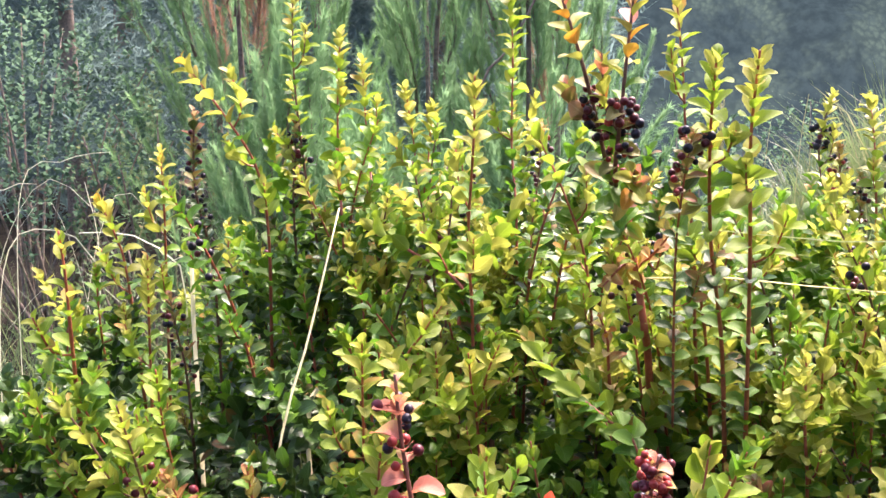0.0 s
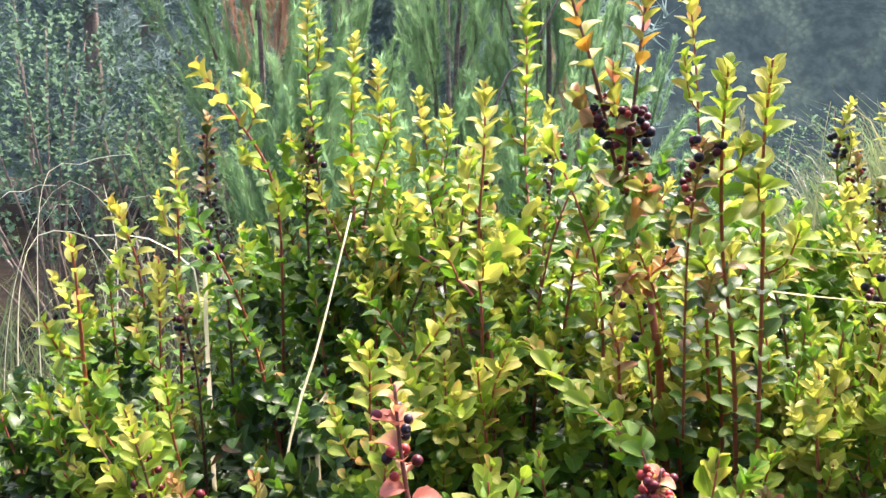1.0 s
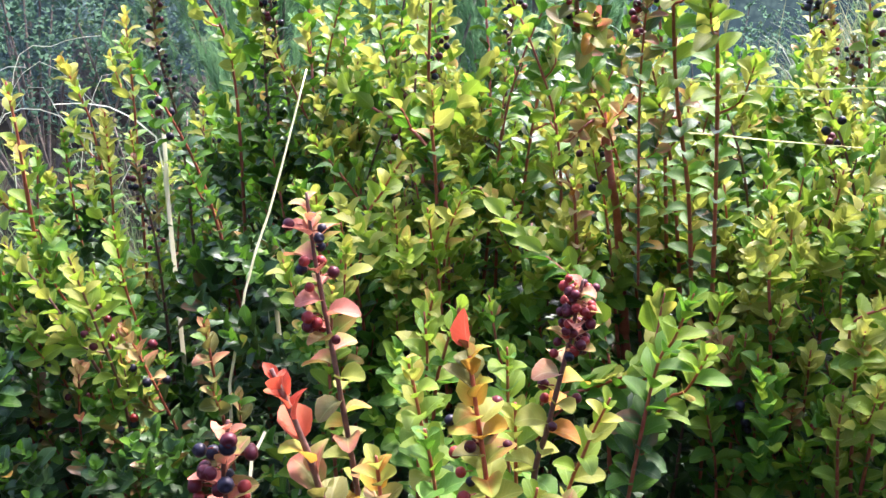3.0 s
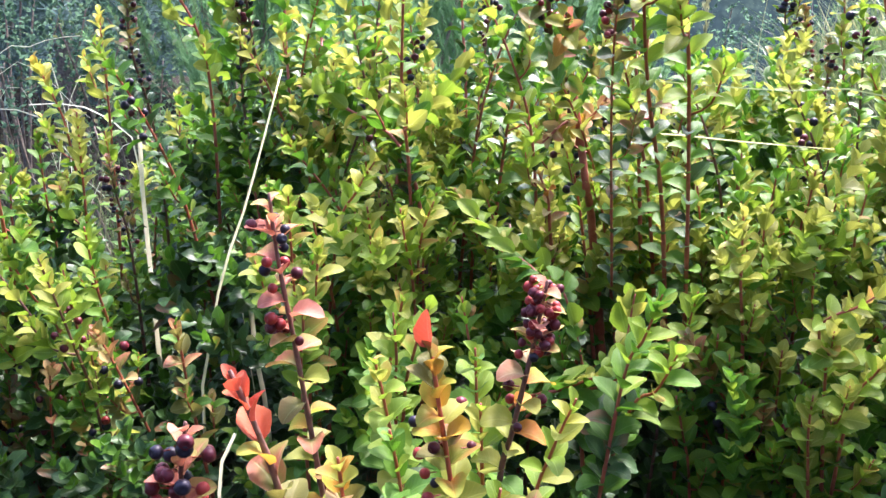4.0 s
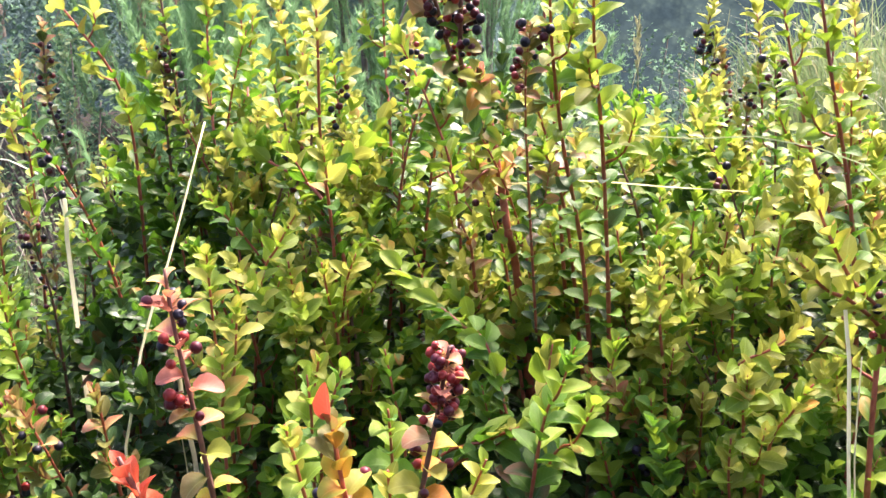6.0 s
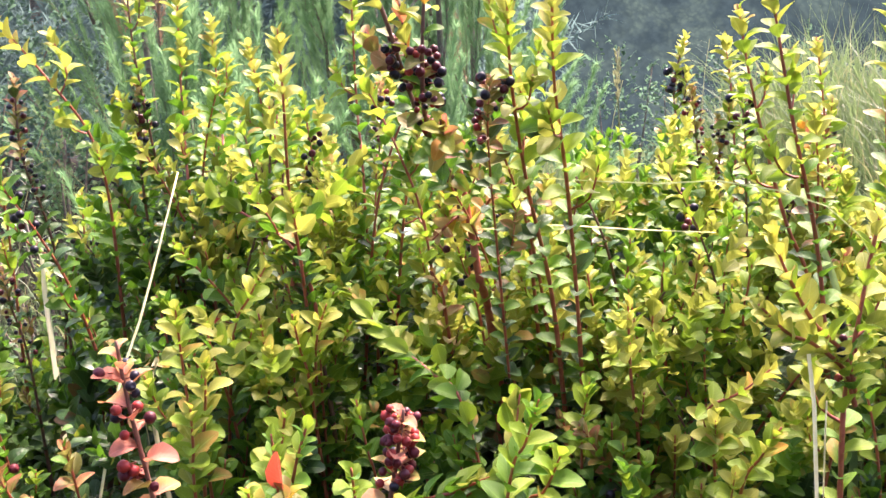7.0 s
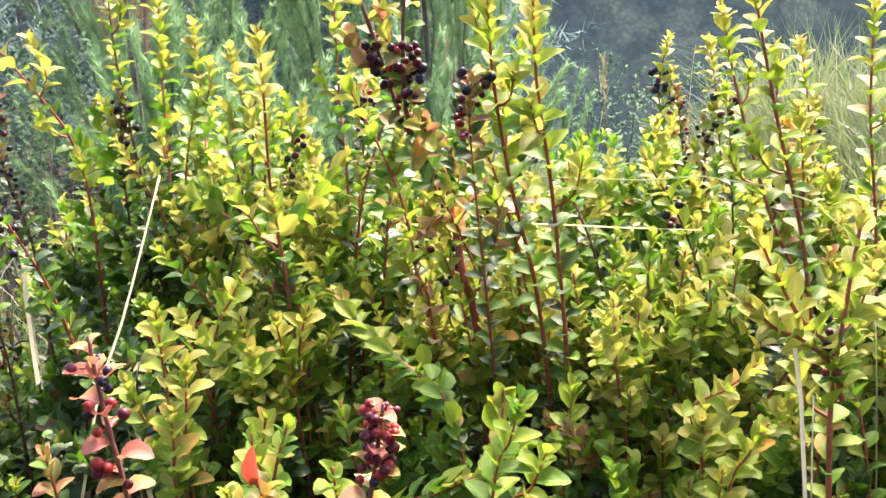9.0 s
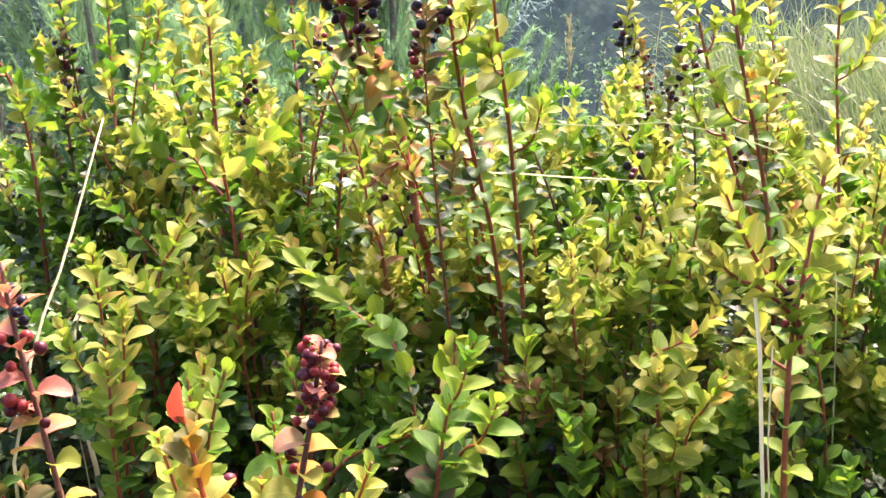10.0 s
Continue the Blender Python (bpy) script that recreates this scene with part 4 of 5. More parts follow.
def proto(seed, tone, height, leaf, lean):
    rng = random.Random(seed)
    sway = rng.uniform(-0.02, 0.02)
    pts = [(lean, sway, height), (lean * 0.5, sway * 0.6, height * 0.6), (0, 0, 0.25 * height), (0, 0, 0)]
    line, length = smooth_line(pts[::-1], 24)
    n = len(line) - 1
    verts, faces = tube(line, [0.0017 * (0.4 + 0.6 * (1 - i / n)) for i in range(n + 1)], 5, 0.25, rng)
    stem = mesh_of("branch", verts, faces, [BROWN_BARK if tone == "deep" else RED_BARK])
    leaves = leaf_layout(rng, line, length, leaf, 0.0072, tone, False, 0.03, 0, 14, 38)
    # side twigs
    for k in range(3):
        f = rng.uniform(0.4, 0.75)
        p = line[int(f * n)]
        ang = rng.random() * 6.28
        d = Vector((math.cos(ang) * 0.6, math.sin(ang) * 0.6, 0.8)).normalized()
        tw, ln = smooth_line([p, p + d * 0.03, p + d * 0.05 + Vector((0, 0, 0.02))], 8)
        leaves += leaf_layout(rng, tw, ln, leaf * 0.92, 0.0074, tone, False, 0.0, 0.02, 16, 40)
    return stem, leaves


REST = {}
PROTOS = {
    "spire": [proto(100 + i, "spire", 0.17 + 0.02 * (i % 3), 0.0215, 0.02 * (i - 1)) for i in range(4)],
    "green": [proto(200 + i, "green", 0.15 + 0.02 * (i % 3), 0.0225, 0.015 * (i - 2)) for i in range(6)],
    "deep": [proto(300 + i, "deep", 0.14 + 0.02 * (i % 3), 0.0225, 0.015 * (i - 2)) for i in range(5)],
}


def filler(parent, m, tone, rng, single):
    global made_leaves
    stem, leaves = PROTOS[tone][rng.randrange(len(PROTOS[tone]))]
    if not single:
        inv = WORLD[parent].inverted() @ m
        REST.setdefault(parent, []).extend((k, s, inv @ lm) for k, s, lm in leaves)
    else:
        ob = place(new("branch", stem), m, parent)
        made_leaves += len(leaves)
        for kind, s, lm in leaves:
            place(new("leaf", LEAF[kind][s]), m @ lm, ob)


def owner(x, y):
    if y > 1.08 and x > 0.3:
        return BACK
    if x > 0.4:
        return EDGE
    if x > 0.14:
        return RIGHT
    return MIDDLE if x > -0.19 else LEFT


rng = random.Random(11)
spots = []
for j in range(22):
    for i in range(43):
        x = -0.62 + 0.044 * i + rng.uniform(-0.018, 0.018)
        y = 0.62 + 0.042 * j + rng.uniform(-0.018, 0.018)
        h = crown_height(x, y)
        if h < 0.55 or (y > 1.2 and (i + j) % 2) or (0.12 < x < 0.3 and y < 0.70) or (y < 1.0 and noise.noise((x * 13, y * 13, 6.1)) < -0.22):
            continue
        spots.append((abs(x - 0.1) * 0.5 + y, x, y, h + (rng.uniform(0.02, 0.075) if rng.random() < 0.16 else rng.uniform(-0.06, 0.02))))
# the lower front face, leaning out
for i in range(42):
    x = -0.5 + 0.025 * i + rng.uniform(-0.01, 0.01)
    if 0.1 < x < 0.3:
        continue
    spots.append((0.5, x, 0.66 + rng.uniform(-0.03, 0.06), rng.uniform(0.7, 0.86)))
spots.sort()
for n, (_, x, y, h) in enumerate(spots):
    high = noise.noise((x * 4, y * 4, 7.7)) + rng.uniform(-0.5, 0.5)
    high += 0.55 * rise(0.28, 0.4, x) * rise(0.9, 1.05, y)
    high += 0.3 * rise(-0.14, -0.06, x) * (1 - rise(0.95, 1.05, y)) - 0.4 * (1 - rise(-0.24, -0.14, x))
    # low shoots take the deep tone: older leaves, and shade put into colour
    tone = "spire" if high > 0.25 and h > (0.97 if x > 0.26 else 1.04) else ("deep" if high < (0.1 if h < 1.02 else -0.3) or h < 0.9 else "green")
    size = rng.uniform(0.85, 1.2)
    top = 0.17 * size
    m = pose(x, y, h - top, rng.uniform(-8, 40) + (10 if y < 0.72 else 0) - (14 if y > 1.1 else 0), rng.uniform(-24, 24), rng.uniform(-25, 25)) @ pose(0, 0, 0, 0, 0, rng.uniform(0, 360)) @ Matrix.Diagonal((size, size, size, 1))
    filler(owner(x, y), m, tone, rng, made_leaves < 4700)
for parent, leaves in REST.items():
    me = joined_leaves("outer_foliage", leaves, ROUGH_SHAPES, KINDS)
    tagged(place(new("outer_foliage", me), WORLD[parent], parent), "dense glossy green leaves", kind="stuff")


# woody stems, and dark leaves whose colour carries the shade inside each bush
def inside(parent, x0, x1, y0, y1, count, seed, roof=9.0):
    rng = random.Random(seed)
    home = WORLD[parent].translation
    for k in range(7):
        top = Vector((rng.uniform(x0, x1), rng.uniform(y0, y1), 0))
        top.z = min(roof, max(0.4, crown_height(top.x, top.y))) - rng.uniform(0.14, 0.3)
        foot = Vector((home.x + rng.uniform(-0.06, 0.06), home.y + rng.uniform(-0.06, 0.06), home.z - 0.02))
        mid = foot.lerp(top, 0.5) + Vector((rng.uniform(-0.03, 0.03), rng.uniform(-0.03, 0.03), 0.05))
        ob, _, _ = branch_of(parent, [top, mid, foot], 0.006, BROWN_BARK, rng)
        ob.name = "main_stem"
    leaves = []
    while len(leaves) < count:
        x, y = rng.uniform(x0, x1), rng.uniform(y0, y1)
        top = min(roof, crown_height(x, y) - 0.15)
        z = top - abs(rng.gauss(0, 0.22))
        # a low skirt of leaves, added to keep light out from the front
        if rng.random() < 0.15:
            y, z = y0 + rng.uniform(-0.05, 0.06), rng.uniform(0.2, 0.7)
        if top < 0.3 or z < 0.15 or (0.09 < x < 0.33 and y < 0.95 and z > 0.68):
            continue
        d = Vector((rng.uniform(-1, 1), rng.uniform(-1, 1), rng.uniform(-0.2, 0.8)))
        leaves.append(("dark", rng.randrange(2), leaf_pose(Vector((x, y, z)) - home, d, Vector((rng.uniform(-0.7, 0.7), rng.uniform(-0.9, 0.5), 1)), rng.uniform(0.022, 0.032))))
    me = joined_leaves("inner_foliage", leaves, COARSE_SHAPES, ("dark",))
    tagged(place(new("inner_foliage", me), Matrix.Translation(home), parent), "dense dark green leaves, the inside's shade put into their colour", kind="stuff")


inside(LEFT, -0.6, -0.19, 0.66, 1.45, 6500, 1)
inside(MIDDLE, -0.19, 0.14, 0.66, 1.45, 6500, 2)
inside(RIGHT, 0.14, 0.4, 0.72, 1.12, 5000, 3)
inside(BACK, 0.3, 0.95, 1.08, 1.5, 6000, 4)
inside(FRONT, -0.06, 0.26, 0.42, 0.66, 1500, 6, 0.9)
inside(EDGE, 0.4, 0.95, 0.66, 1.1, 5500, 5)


# ---- dry stalks and grass blades ----
def stalk(label, points, width, mat, facing=(0, -1, 0.3), flat=True, name="grass_stalk", taper=0.5):
    line, length = smooth_line(points[::-1], 30)
    foot = line[0]
    n = len(line) - 1
    rng = random.Random(int(points[0][0] * 999) + 3)
    if flat:
        v, f = blade_strip([p - foot for p in line], [width * (taper + (1 - taper) * (1 - i / n)) * rng.uniform(0.92, 1.05) for i in range(n + 1)], Vector(facing))
    else:
        v, f = tube([p - foot for p in line], [width / 2 * (taper + (1 - taper) * (1 - i / n)) for i in range(n + 1)], 6, 0.12, rng)
    ob = new(name, mesh_of(name, v, f, [mat]))
    place(ob, Matrix.Translation(foot))
    return tagged(ob, label, "grass")


stalk("long thin dry straw arching through the bush", [(-0.106, 0.99, 1.175), (-0.123, 0.886, 1.06), (-0.134, 0.831, 1.006), (-0.141, 0.794, 0.94), (-0.144, 0.776, 0.863), (-0.15, 0.82, 0.4), (-0.14, 0.82, 0.0)], 0.0052, STRAW, flat=False, taper=0.35)
stalk("pale dry grass blade folded over at its top", [(-0.116, 0.89, 1.012), (-0.122, 0.9, 1.015), (-0.13, 0.9, 0.971), (-0.128, 0.9, 0.903), (-0.12, 0.9, 0.75), (-0.12, 0.9, 0.0)], 0.0058, STRAW, taper=0.8)
stalk("thin dry grass stem beside the pale blade", [(-0.14, 0.9, 0.97), (-0.136, 0.9, 0.9), (-0.13, 0.9, 0.75), (-0.13, 0.9, 0.0)], 0.002, STRAW, flat=False)
stalk("short broad bleached grass blade", [(-0.068, 0.62, 0.952), (-0.072, 0.62, 0.942), (-0.077, 0.62, 0.927), (-0.083, 0.62, 0.905), (-0.09, 0.63, 0.6), (-0.09, 0.63, 0.0)], 0.0075, STRAW, taper=0.3)
stalk("flat bleached grass stem broken off at its top", [(-0.302, 1.1, 1.099), (-0.3, 1.09, 1.038), (-0.297, 1.08, 0.972), (-0.295, 1.08, 0.0)], 0.0065, STRAW, taper=0.8)
stalk("pale dry straw lying across the red stems", [(0.4, 0.86, 1.107), (0.328, 0.86, 1.114), (0.254, 0.86, 1.122), (0.19, 0.87, 1.12)], 0.0016, STRAW, flat=False)
stalk("broad pale dry grass stem beside the bright bush", [(0.402, 0.648, 1.061), (0.402, 0.64, 1.047), (0.402, 0.635, 1.011), (0.402, 0.63, 0.965), (0.403, 0.625, 0.917), (0.41, 0.62, 0.7), (0.42, 0.62, 0.0)], 0.0068, STRAW, (0.5, -0.8, 0.3), taper=0.6)
stalk("long thin pale green grass blade lying across the shoots", [(0.24, 0.8, 1.172), (0.325, 0.78, 1.165), (0.405, 0.75, 1.162), (0.5, 0.78, 1.1), (0.53, 0.8, 0.9), (0.53, 0.82, 0.0)], 0.0026, GREEN_STRAW, taper=0.35)
stalk("thin dry grass stem beside the broad stem", [(0.412, 0.64, 1.03), (0.409, 0.635, 0.95), (0.41, 0.63, 0.85), (0.42, 0.63, 0.0)], 0.0022, STRAW, flat=False)
stalk("broad dull green grass blade among the shoots", [(0.481, 0.9, 1.134), (0.492, 0.88, 1.105), (0.502, 0.86, 1.067), (0.509, 0.85, 1.022), (0.52, 0.84, 0.8), (0.52, 0.84, 0.0)], 0.012, GRASS_BLADE, taper=0.5)


stalk("pale grass blade bent over beside the bleached stem", [(-0.49, 1.22, 1.123), (-0.451, 1.22, 1.124), (-0.413, 1.21, 1.12), (-0.373, 1.2, 1.102), (-0.345, 1.19, 1.071), (-0.342, 1.19, 0.9), (-0.34, 1.19, 0.05)], 0.003, PALE_BLADE, (0, -0.6, 1), taper=0.6)


def grass_patch(name, label, count, region, height, width, mats, seed, keep=None, power=1.6):
    """Many blades in one mesh."""
    rng = random.Random(seed)
    verts, faces, slots = [], [], []
    x0, x1, y0, y1 = region
    while len(slots) < count * 3:
        y = y0 + (y1 - y0) * rng.random() ** power
        x = rng.uniform(x0, x1)
        if keep and not keep(x, y):
            continue
        h = height * (rng.uniform(0.4, 1.0) if rng.random() < 0.85 else rng.uniform(1.0, 1.25))
        h *= 0.6 + 1.0 * max(0, noise.noise((x * 1.7, y * 1.1, seed)) + 0.35)
        ang, lean = rng.random() * 6.28, rng.uniform(0.1, 0.7)
        d = Vector((math.cos(ang), math.sin(ang), 0))
        face = Vector((-d.y, d.x, 0)) if rng.random() < 0.5 else Vector((1, 0, 0))
        foot = Vector((x, y, ground_height(x, y) - 0.02))
        w = width * rng.uniform(0.6, 1.3) * (1 + 0.12 * y)
        b = len(verts)
        for k, f in enumerate((0, 0.4, 0.75)):
            p = foot + Vector((0, 0, h * (f - 0.25 * lean * f * f))) + d * (h * lean * f * f)
            verts += [p - face * w / 2 * (1 - 0.3 * f), p + face * w / 2 * (1 - 0.3 * f)]
        verts.append(foot + Vector((0, 0, h * (1 - 0.35 * lean))) + d * h * lean)
        faces += [(b, b + 1, b + 3, b + 2), (b + 2, b + 3, b + 5, b + 4), (b + 4, b + 5, b + 6)]
        slots += [0 if rng.random() < 0.88 else 1] * 3
    ob = new(name, mesh_of(name, verts, faces, mats, slots))
    return tagged(ob, label, "grass", kind="stuff")


grass_patch("meadow_grass", "tall hazy green and straw-coloured meadow grass", 42000, (0.05, 2.8, 1.6, 4.1), 0.42, 0.003, [GRASS, DRY_GRASS], 5, lambda x, y: x > -0.15 + 0.14 * y + 0.2 * noise.noise((y * 1.5, 0, 0)) and y > 1.75 + 0.35 * noise.noise((x * 1.1, 3, 0)) and x < 2.5 + 0.5 * noise.noise((y * 2.3, 7, 1)) + 0.25 * noise.noise((x * 40, y * 40, 2)), 0.9)
grass_patch("meadow_grass", "tangled long grass with dry blades beside the bushes", 5000, (-2.6, -0.45, 1.4, 3.0), 0.66, 0.0026, [GRASS, DRY_GRASS], 6, lambda x, y: noise.noise((x * 1.6, y * 1.6, 5)) > -0.25 and x > -2.4 + 0.3 * noise.noise((y * 2, 1, 0)))
for pts in (((-0.847, 2.2, 1.187), (-0.95, 2.2, 1.169), (-1.08, 2.2, 1.05), (-1.12, 2.2, 0.1)),
            ((-0.93, 2.0, 1.13), (-1.0, 2.0, 1.12), (-1.1, 2.02, 1.0), (-1.15, 2.05, 0.1)),
            ((-0.78, 1.9, 1.14), (-0.76, 1.9, 1.0), (-0.78, 1.9, 0.7), (-0.8, 1.9, 0.1)),
            ((-0.62, 1.6, 1.0), (-0.7, 1.6, 1.08), (-0.84, 1.65, 0.95), (-0.9, 1.7, 0.05))):
    stalk("long arching pale grass blade", pts, 0.0032, PALE_BLADE, taper=0.5)
rng = random.Random(90)
for k in range(13):
    x, y = rng.uniform(-1.15, -0.5), rng.uniform(1.5, 2.2)
    g, top = ground_height(x, y), rng.uniform(0.8, 1.14)
    dx, dy = rng.uniform(-0.35, 0.35), rng.uniform(-0.1, 0.1)
    stalk("thin pale grass stem in the tangled grass", ((x + dx, y + dy, top - abs(dx) * 0.35), (x + dx * 0.55, y + dy * 0.5, top), (x + dx * 0.15, y, top * 0.7), (x, y, g - 0.02)),
          rng.uniform(0.0014, 0.0026), PALE_BLADE if k % 3 else DRY_GRASS, taper=0.5)
for k in range(12):
    x, y = rng.uniform(0.5, 1.9), rng.uniform(2.0, 3.4)
    g = ground_height(x, y)
    top = rng.uniform(1.12, 1.3)
    dx = rng.uniform(-0.12, 0.12)
    stalk("tall thin meadow grass stem", ((x + dx, y, top), (x + dx * 0.5, y, top - 0.12), (x + dx * 0.1, y, 0.5 * (top + g)), (x, y, g - 0.02)), 0.0032, DRY_GRASS, taper=0.4)


def seed_head(x, y, z, length):
    """A grass spike: a stem with many small overlapping husks."""
    rng = random.Random(5)
    g = ground_height(x, y)
    ob = place(new("grass_seed_head"), pose(x, y, g))
    tagged(ob, "upright pale tan grass seed head in the meadow", "grass")
    line, _ = smooth_line([(0, 0, -0.02), (0.005, 0, (z - g) * 0.5), (0, 0, z - g + length)], 12)
    v, f = tube(line, [0.0018] * 13, 5)
    place(new("stem", mesh_of("stem", v, f, [DRY_GRASS])), pose(x, y, g), ob)
    verts, faces = [], []
    for k in range(90):
        h = rng.random()
        a, r = rng.random() * 6.28, 0.006 * math.sin(math.pi * min(1, 0.15 + 0.85 * (1 - h))) + 0.001
        p = Vector((math.cos(a) * r, math.sin(a) * r, z - g + h * length))
        d = Vector((math.cos(a) * 0.004, math.sin(a) * 0.004, 0.013))
        w = Vector((-math.sin(a), math.cos(a), 0)) * 0.0022
        b = len(verts)
        verts += [p, p + d * 0.5 - w, p + d, p + d * 0.5 + w]
        faces.append((b, b + 1, b + 2, b + 3))
    place(new("spike", mesh_of("spike", verts, faces, [DRY_GRASS])), pose(x, y, g), ob)


seed_head(0.557, 2.2, 1.16, 0.11)


# ---- background trees and shrubs ----
def needles(rng, line, length, density, size, up):
    """Needles all along a twig: thin leaves of two faces."""
    verts, faces = [], []
    n = len(line) - 1
    for k in range(int(length * density)):
        f = rng.random() ** 0.8 * n
        i = min(n - 1, int(f))
        p = line[i].lerp(line[i + 1], f - i)
        t, a, b = frame_at(line, i)
        ang = rng.random() * 6.28
        r = a * math.cos(ang) + b * math.sin(ang)
        d = (t * up + r * rng.uniform(0.5, 1.0)).normalized() * size * rng.uniform(0.7, 1.15)
        w = t.cross(r).normalized() * 0.0013
        q = len(verts)
        verts += [p - w, p + w, p + d]
        faces.append((q, q + 1, q + 2))
    return verts, faces


def limb_mesh(seed, mat, tufts=4, needle=0.042, density=1200):
    """A limb of a young pine, along z: a bent twig with short upright tufts of needles."""
    rng = random.Random(seed)
    line, ln = smooth_line([(0, 0, 0), (rng.uniform(-0.03, 0.03), 0.02, 0.16), (rng.uniform(-0.03, 0.03), 0.0, 0.32)], 10)
    v, f = tube(line, [0.006 - 0.0004 * i for i in range(11)], 5, 0.1, rng)
    slots = [0] * len(f)
    v2, f2 = needles(rng, line, ln, 1500, needle, 0.9)
    f += [tuple(i + len(v) for i in q) for q in f2]
    v += v2
    slots += [1] * len(f2)
    for k in range(tufts):
        p = line[3 + int(7 * k / tufts)]
        ang = rng.random() * 6.28
        d = Vector((math.cos(ang) * 0.75, math.sin(ang) * 0.75, 1.0)).normalized() if k < tufts - 1 else Vector((0, 0, 1))
        tuft, tl = smooth_line([p, p + d * 0.05, p + d * 0.07 + Vector((0, 0, 0.17))], 5)
        v2, f2 = needles(rng, tuft, tl, density, needle, 0.9)
        f += [tuple(i + len(v) for i in q) for q in f2]
        v += v2
        slots += [1] * len(f2)
    return mesh_of("branch", v, f, [GREY_BARK, mat], slots)


FOX = [limb_mesh(400 + i, NEEDLE) for i in range(4)]
FOX_BROWN = limb_mesh(410, BROWN_NEEDLE, 4, 0.04, 900)


def sapling(label, x, y, height, seed, brown=(9, 9)):
    rng = random.Random(seed)
    g = ground_height(x, y)
    tree = place(new("pine_sapling"), pose(x, y, g))
    tagged(tree, label, "pine tree", "young pines")
    line, _ = smooth_line([(x, y, g - 0.03), (x + rng.uniform(-0.05, 0.05), y, g + height * 0.5), (x + rng.uniform(-0.04, 0.04), y, g + height)], 12)
    v, f = tube([p - Vector((x, y, g)) for p in line], [0.016 * (1 - i / 13) + 0.003 for i in range(13)], 7, 0.1, rng)
    place(new("trunk", mesh_of("trunk", v, f, [GREY_BARK])), pose(x, y, g), tree)
    place(new("branch", FOX[seed % 4]), Matrix.Translation(line[-2]), tree)
    count = int(height * 19)
    for k in range(count):
        fz = 0.12 + 0.85 * k / count
        p = line[int(fz * 12)].lerp(line[min(12, int(fz * 12) + 1)], fz * 12 % 1)
        ang = k * 2.4 + rng.uniform(-0.4, 0.4)
        reach = (1.05 - fz) * height * 0.27
        out = Vector((math.cos(ang), math.sin(ang), 0)) * rng.uniform(0.15, 1.0) * reach
        tilt = 6 + 26 * (1 - fz) + rng.uniform(-12, 12)
        s = rng.uniform(0.75, 1.15)
        m = Matrix.Translation(p + out + Vector((0, 0, 0.1 * reach))) @ Matrix.Rotation(ang, 4, "Z") @ Matrix.Rotation(radians(tilt), 4, "Y") @ Matrix.Diagonal((s, s, s, 1))
        dead = brown[0] < fz < brown[1] and rng.random() < 0.5
        ob = place(new("branch", FOX_BROWN if dead else FOX[rng.randrange(4)]), m, tree)
        if dead:
            tagged(ob, "dead rust-brown pine branch")
    return tree


sapling("young pine with soft blue-green needle plumes", -0.15, 3.7, 1.75, 1)
sapling("young pine with upright pale green plumes", 0.12, 3.4, 1.7, 2)
sapling("slender young pine among other pines", 0.32, 3.9, 1.8, 3, (0.45, 0.52))
sapling("young pine with pale candle-like tips", -0.66, 4.1, 1.8, 4)
sapling("small pine with dense green plumes beside the bush", -0.55, 2.6, 0.95, 5)
sapling("low pine with dense needles beside the grass", -0.3, 2.4, 0.85, 6)
sapling("young pine with rust-brown dead branches among the green", -0.8, 3.3, 1.75, 7, (0.52, 0.76))
sapling("small dense pine behind the bush", 0.1, 2.6, 0.8, 9)
sapling("young pine with soft blue-green needle plumes", -1.3, 4.6, 2.2, 10)
sapling("young pine with soft blue-green needle plumes", -0.3, 5.0, 2.2, 11)
sapling("young pine with soft blue-green needle plumes", 0.35, 5.4, 2.1, 12)


def far_pine_meshes(seed, width=0.008):
    """A whole tall pine crown in one mesh: limbs with tufts of long needles."""
    rng = random.Random(seed)
    height = 4.2
    verts, faces = [], []
    for k in range(120):
        fz = 0.05 + 0.95 * rng.random()
        ang = rng.random() * 6.28
        reach = (1.08 - fz) * 1.25 * rng.uniform(0.5, 1.1) + 0.1
        foot = Vector((0, 0, fz * height))
        end = foot + Vector((math.cos(ang) * reach, math.sin(ang) * reach, reach * rng.uniform(0.2, 0.7)))
        line, ln = smooth_line([foot, foot.lerp(end, 0.6) + Vector((0, 0, -0.05)), end], 5)
        n = 5
        for q in range(int(30 + 62 * ln)):
            f = (0.15 + 0.85 * rng.random()) * n
            i = min(n - 1, int(f))
            p = line[i].lerp(line[i + 1], f - i)
            d = Vector((rng.gauss(0, 1), rng.gauss(0, 1), rng.gauss(0.5, 0.8))).normalized() * rng.uniform(0.1, 0.2)
            w = d.cross(Vector((rng.gauss(0, 1), rng.gauss(0, 1), rng.gauss(0, 1)))).normalized() * width
            b = len(verts)
            verts += [p - w, p + w, p + d]
            faces.append((b, b + 1, b + 2))
    crown = mesh_of("crown", verts, faces, [HAZE_NEEDLE], smooth=False)
    line, _ = smooth_line([(0, 0, -0.1), (0.05, 0, 2), (0, 0, height)], 10)
    v, f = tube(line, [0.09 - 0.008 * i for i in range(11)], 8, 0.1, rng)
    return mesh_of("trunk", v, f, [GREY_BARK]), crown


FAR = [far_pine_meshes(700 + i) for i in range(3)]


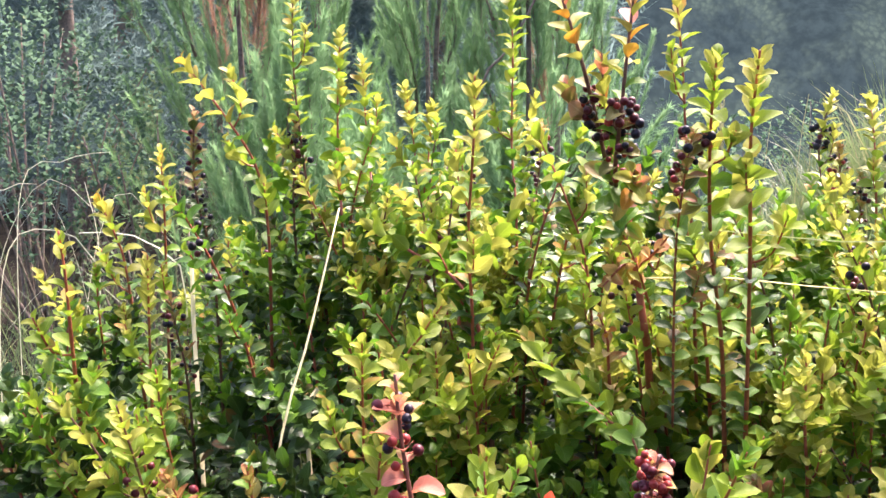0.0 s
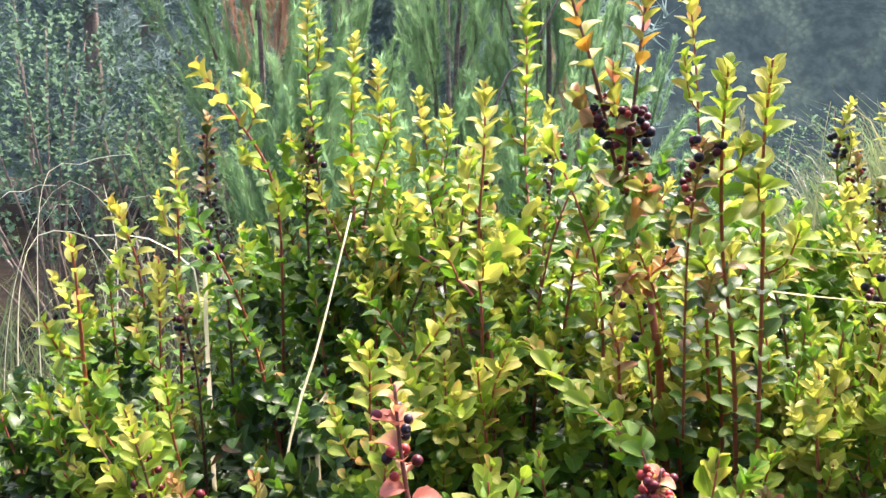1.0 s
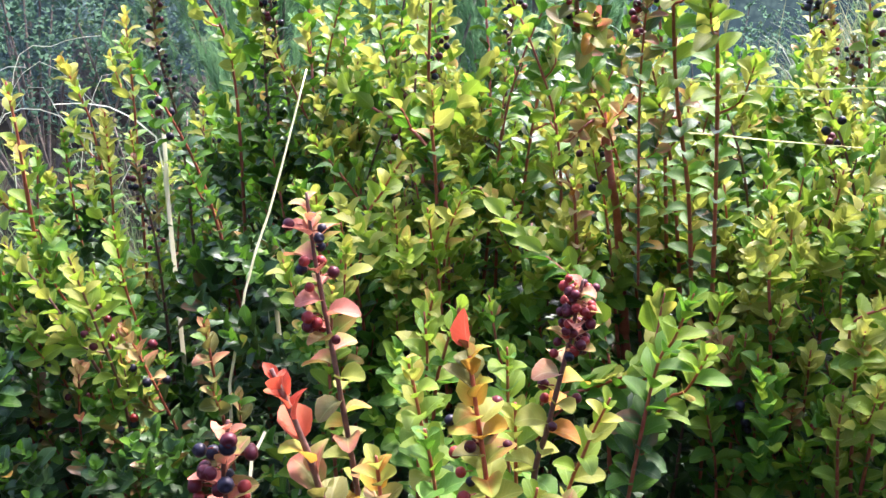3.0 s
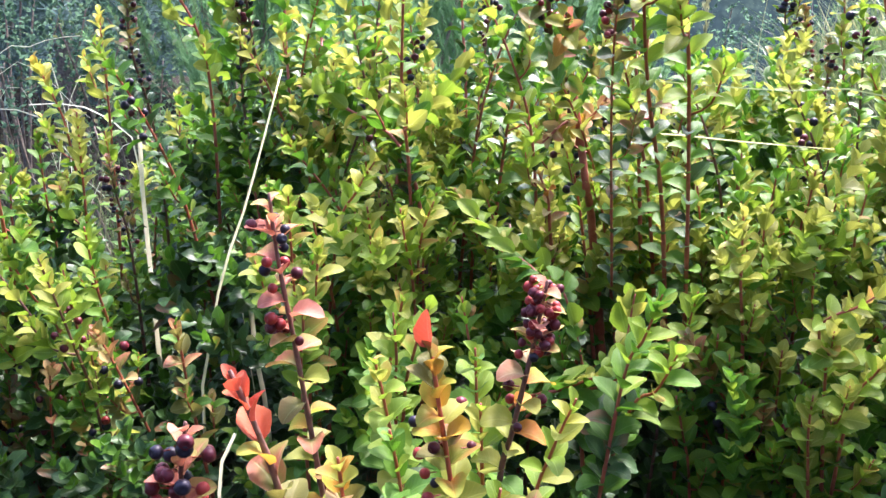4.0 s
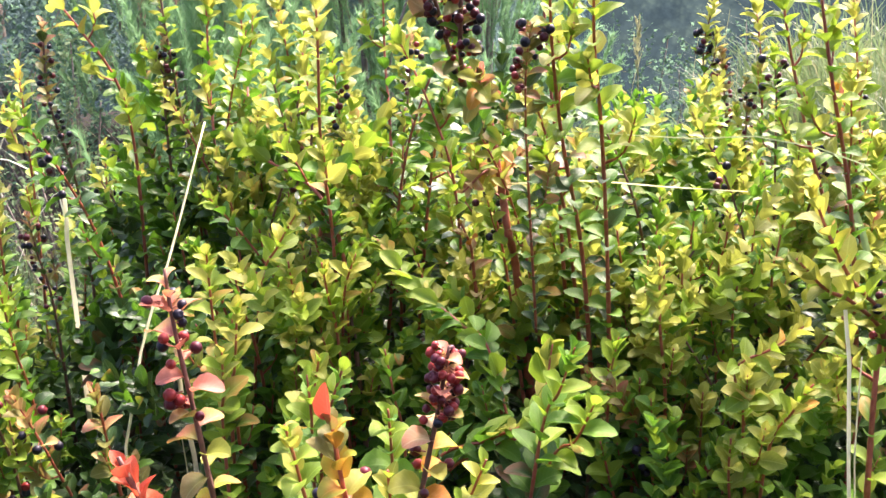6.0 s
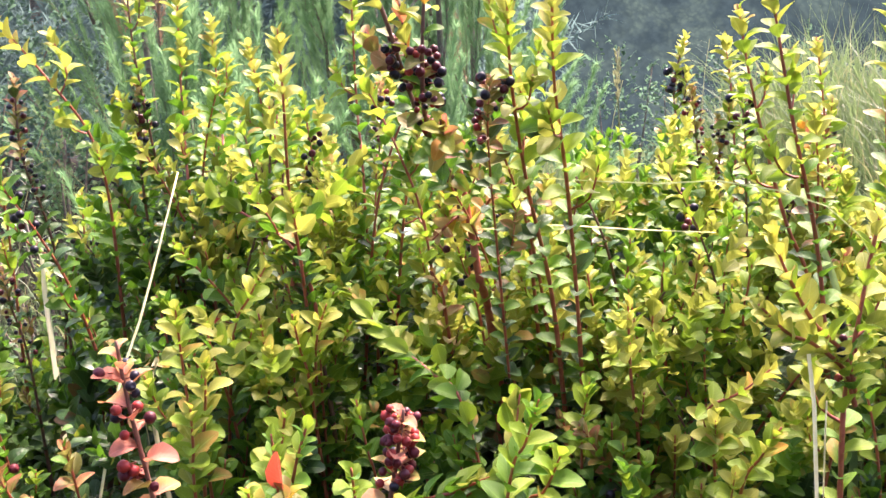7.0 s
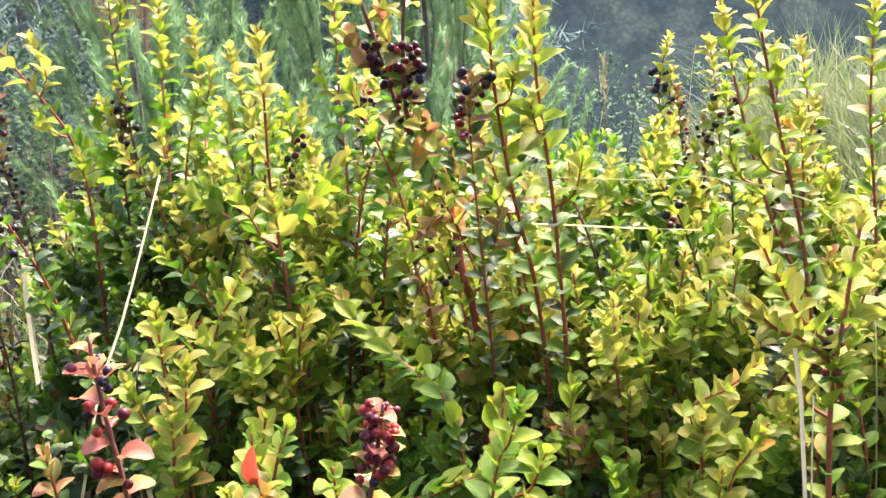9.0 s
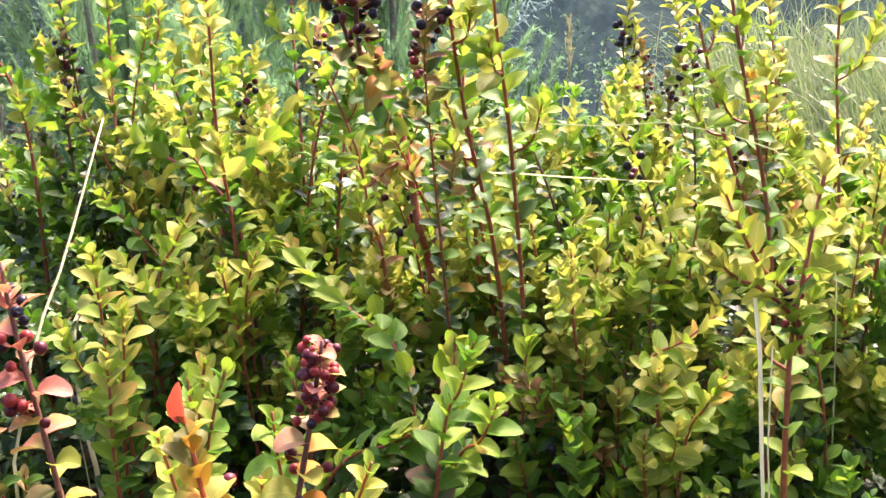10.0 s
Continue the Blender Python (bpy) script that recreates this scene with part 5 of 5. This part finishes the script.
def forest_pine(x, y, s, rng):
    trunk, crown = FAR[rng.randrange(3)]
    m = pose(x, y, ground_height(x, y) - 0.05, 0, 0, rng.uniform(0, 360)) @ Matrix.Diagonal((s, s, s, 1))
    tree = place(new("pine_tree"), m)
    tagged(tree, "dark dense pine at the forest edge and in the added unseen ring", "pine tree", "forest pines")
    place(new("trunk", trunk), m, tree)
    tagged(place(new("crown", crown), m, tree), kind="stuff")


rng = random.Random(21)
for k in range(66):
    row = k % 3
    x = -7.5 + 0.3 * k + rng.uniform(-0.3, 0.3)
    y = (6.8, 8.6, 11.0)[row] + rng.uniform(-0.6, 0.6) + 0.25 * max(0, x)
    if x < -0.35 + 0.3 * row and (k % 2 or x > -1):
        forest_pine(x, y, rng.uniform(0.8, 1.15) * (1 + 0.2 * row), rng)
# ring of pines added out of view, to shade the bushes' front
for k in range(11):
    a = radians(195 + 150 * k / 10)
    r = rng.uniform(4.6, 6.2)
    forest_pine(r * math.cos(a), r * math.sin(a), rng.uniform(1.3, 1.7), rng)


def glowing_hill():
    """The wooded hillside far behind, glowing, with mist and lit clumps in its colour."""
    m, nt, bsdf, out = material("glowing_mist_forest")
    tc = nt.nodes.new("ShaderNodeTexCoord")
    mp = nt.nodes.new("ShaderNodeMapping")
    mp.inputs["Scale"].default_value = (1.0, 0.5, 0.9)
    nt.links.new(tc.outputs["Object"], mp.inputs[0])
    n = nt.nodes.new("ShaderNodeTexNoise")
    n.inputs["Scale"].default_value, n.inputs["Detail"].default_value, n.inputs["Roughness"].default_value = 1.3, 5, 0.65
    nt.links.new(mp.outputs[0], n.inputs["Vector"])
    wide = nt.nodes.new("ShaderNodeTexNoise")
    wide.inputs["Scale"].default_value, wide.inputs["Detail"].default_value = 0.32, 4
    nt.links.new(mp.outputs[0], wide.inputs["Vector"])
    clumps = nt.nodes.new("ShaderNodeTexVoronoi")
    clumps.inputs["Scale"].default_value = 2.4
    wobble = nt.nodes.new("ShaderNodeVectorMath")
    wobble.operation = "MULTIPLY_ADD"
    nt.links.new(n.outputs["Color"], wobble.inputs[0])
    wobble.inputs[1].default_value = (0.9, 0.9, 0.9)
    nt.links.new(mp.outputs[0], wobble.inputs[2])
    nt.links.new(wobble.outputs[0], clumps.inputs["Vector"])
    # clump middles lighter: light put into the tone
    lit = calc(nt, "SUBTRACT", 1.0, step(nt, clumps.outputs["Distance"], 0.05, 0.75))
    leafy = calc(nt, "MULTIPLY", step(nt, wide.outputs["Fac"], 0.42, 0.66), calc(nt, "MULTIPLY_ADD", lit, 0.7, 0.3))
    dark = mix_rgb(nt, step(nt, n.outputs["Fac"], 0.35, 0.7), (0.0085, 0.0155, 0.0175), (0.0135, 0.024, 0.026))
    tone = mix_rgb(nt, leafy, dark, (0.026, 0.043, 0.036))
    # emission carries the mist's paleness; no lamp lights it
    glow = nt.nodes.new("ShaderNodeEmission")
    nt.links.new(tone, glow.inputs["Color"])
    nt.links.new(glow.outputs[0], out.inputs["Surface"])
    verts, faces = [], []
    for i in range(81):
        a = radians(25 + 130 * i / 80)
        for j in range(13):
            r = 58 + 2.2 * j + 3 * noise.noise((i * 0.3, j * 0.4, 3))
            top = 17 + 4 * noise.noise((i * 0.12, 0, 8))
            verts.append((r * math.cos(a), r * math.sin(a), -12 + (top + 11) * j / 12 + (0.8 * noise.noise((i * 1.7, j, 9)) if j else 0)))
    for i in range(80):
        for j in range(12):
            b = i * 13 + j
            faces.append((b, b + 13, b + 14, b + 1))
    tagged(new("backdrop", mesh_of("backdrop", verts, faces, [m])), "dark wooded hillside that glows, mist put into its colour", "backdrop", kind="structure")


glowing_hill()


def shrub(name, label, x, y, height, spread, count, kind, leaf, seed, upright=0.3, tuft=0.08):
    """A leafy shrub behind the bushes: stems, and twigs set with small leaves."""
    rng = random.Random(seed)
    g = ground_height(x, y)
    ob = place(new(name), pose(x, y, g))
    tagged(ob, label, "shrub", "shrubs behind the bushes")
    leaves = []
    for k in range(count):
        ang, f = rng.random() * 6.28, rng.random() ** 0.6
        top = Vector((math.cos(ang) * spread * f, math.sin(ang) * spread * f, height * rng.uniform(0.45, 1.0) * (1 - 0.35 * f * f)))
        d = Vector((math.cos(ang) * (1 - upright), math.sin(ang) * (1 - upright), 0.5 + upright)).normalized()
        tw, ln = smooth_line([top - d * tuft, top - d * tuft * 0.5, top], 8)
        for q in range(int(9 + 0.1 * tuft / leaf)):
            i = rng.randrange(8)
            p = tw[i].lerp(tw[i + 1], rng.random())
            out = (d * 0.8 + Vector((rng.gauss(0, 0.6), rng.gauss(0, 0.6), rng.gauss(0.1, 0.5)))).normalized()
            leaves.append((kind, rng.randrange(3), leaf_pose(p, out, Vector((rng.uniform(-0.4, 0.4), rng.uniform(-0.4, 0.4), 1)), leaf * rng.uniform(0.7, 1.2))))
        if k < 12:
            line, _ = smooth_line([(rng.uniform(-0.05, 0.05), rng.uniform(-0.05, 0.05), -0.02), top * 0.5 + Vector((0, 0, 0.05)), top], 8)
            v, fa = tube(line, [0.009 - 0.0008 * i for i in range(9)], 5, 0.15, rng)
            place(new("stem", mesh_of("stem", v, fa, [GREY_BARK])), pose(x, y, g), ob)
    me = joined_leaves("foliage", leaves, COARSE_SHAPES, (kind,))
    tagged(place(new("foliage", me), pose(x, y, g), ob), kind="stuff")


shrub("leafy_shrub", "dark leafy shrub behind the grass, shade and mist in its colour", -1.5, 3.2, 1.35, 0.55, 480, "far", 0.024, 1)
shrub("leafy_shrub", "dark leafy shrub behind the grass, shade and mist in its colour", -2.0, 4.0, 1.7, 0.8, 560, "far", 0.026, 2)
shrub("leafy_shrub", "dark leafy shrub behind the grass, shade and mist in its colour", -1.1, 4.3, 1.6, 0.6, 480, "far", 0.024, 3)
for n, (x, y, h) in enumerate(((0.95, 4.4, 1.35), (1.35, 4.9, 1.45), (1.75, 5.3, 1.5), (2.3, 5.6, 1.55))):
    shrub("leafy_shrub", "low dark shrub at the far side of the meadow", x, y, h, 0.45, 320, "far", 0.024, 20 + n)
shrub("broom_shrub", "feathery pale green broom with upright twigs", -1.05, 3.0, 1.25, 0.3, 130, "broom", 0.02, 4, 0.75, 0.22)
shrub("broom_shrub", "low feathery pale green broom in the grass", -0.85, 2.5, 0.9, 0.3, 110, "broom", 0.019, 5, 0.75, 0.2)


stalk("bare grey dead stick leaning among the pines", ((0.2, 3.0, 1.64), (0.096, 3.0, 1.449), (-0.02, 3.0, 1.26), (-0.3, 3.0, 0.2)), 0.016, GREY_BARK, flat=False, name="dead_stick", taper=0.4)["category"] = "stick"
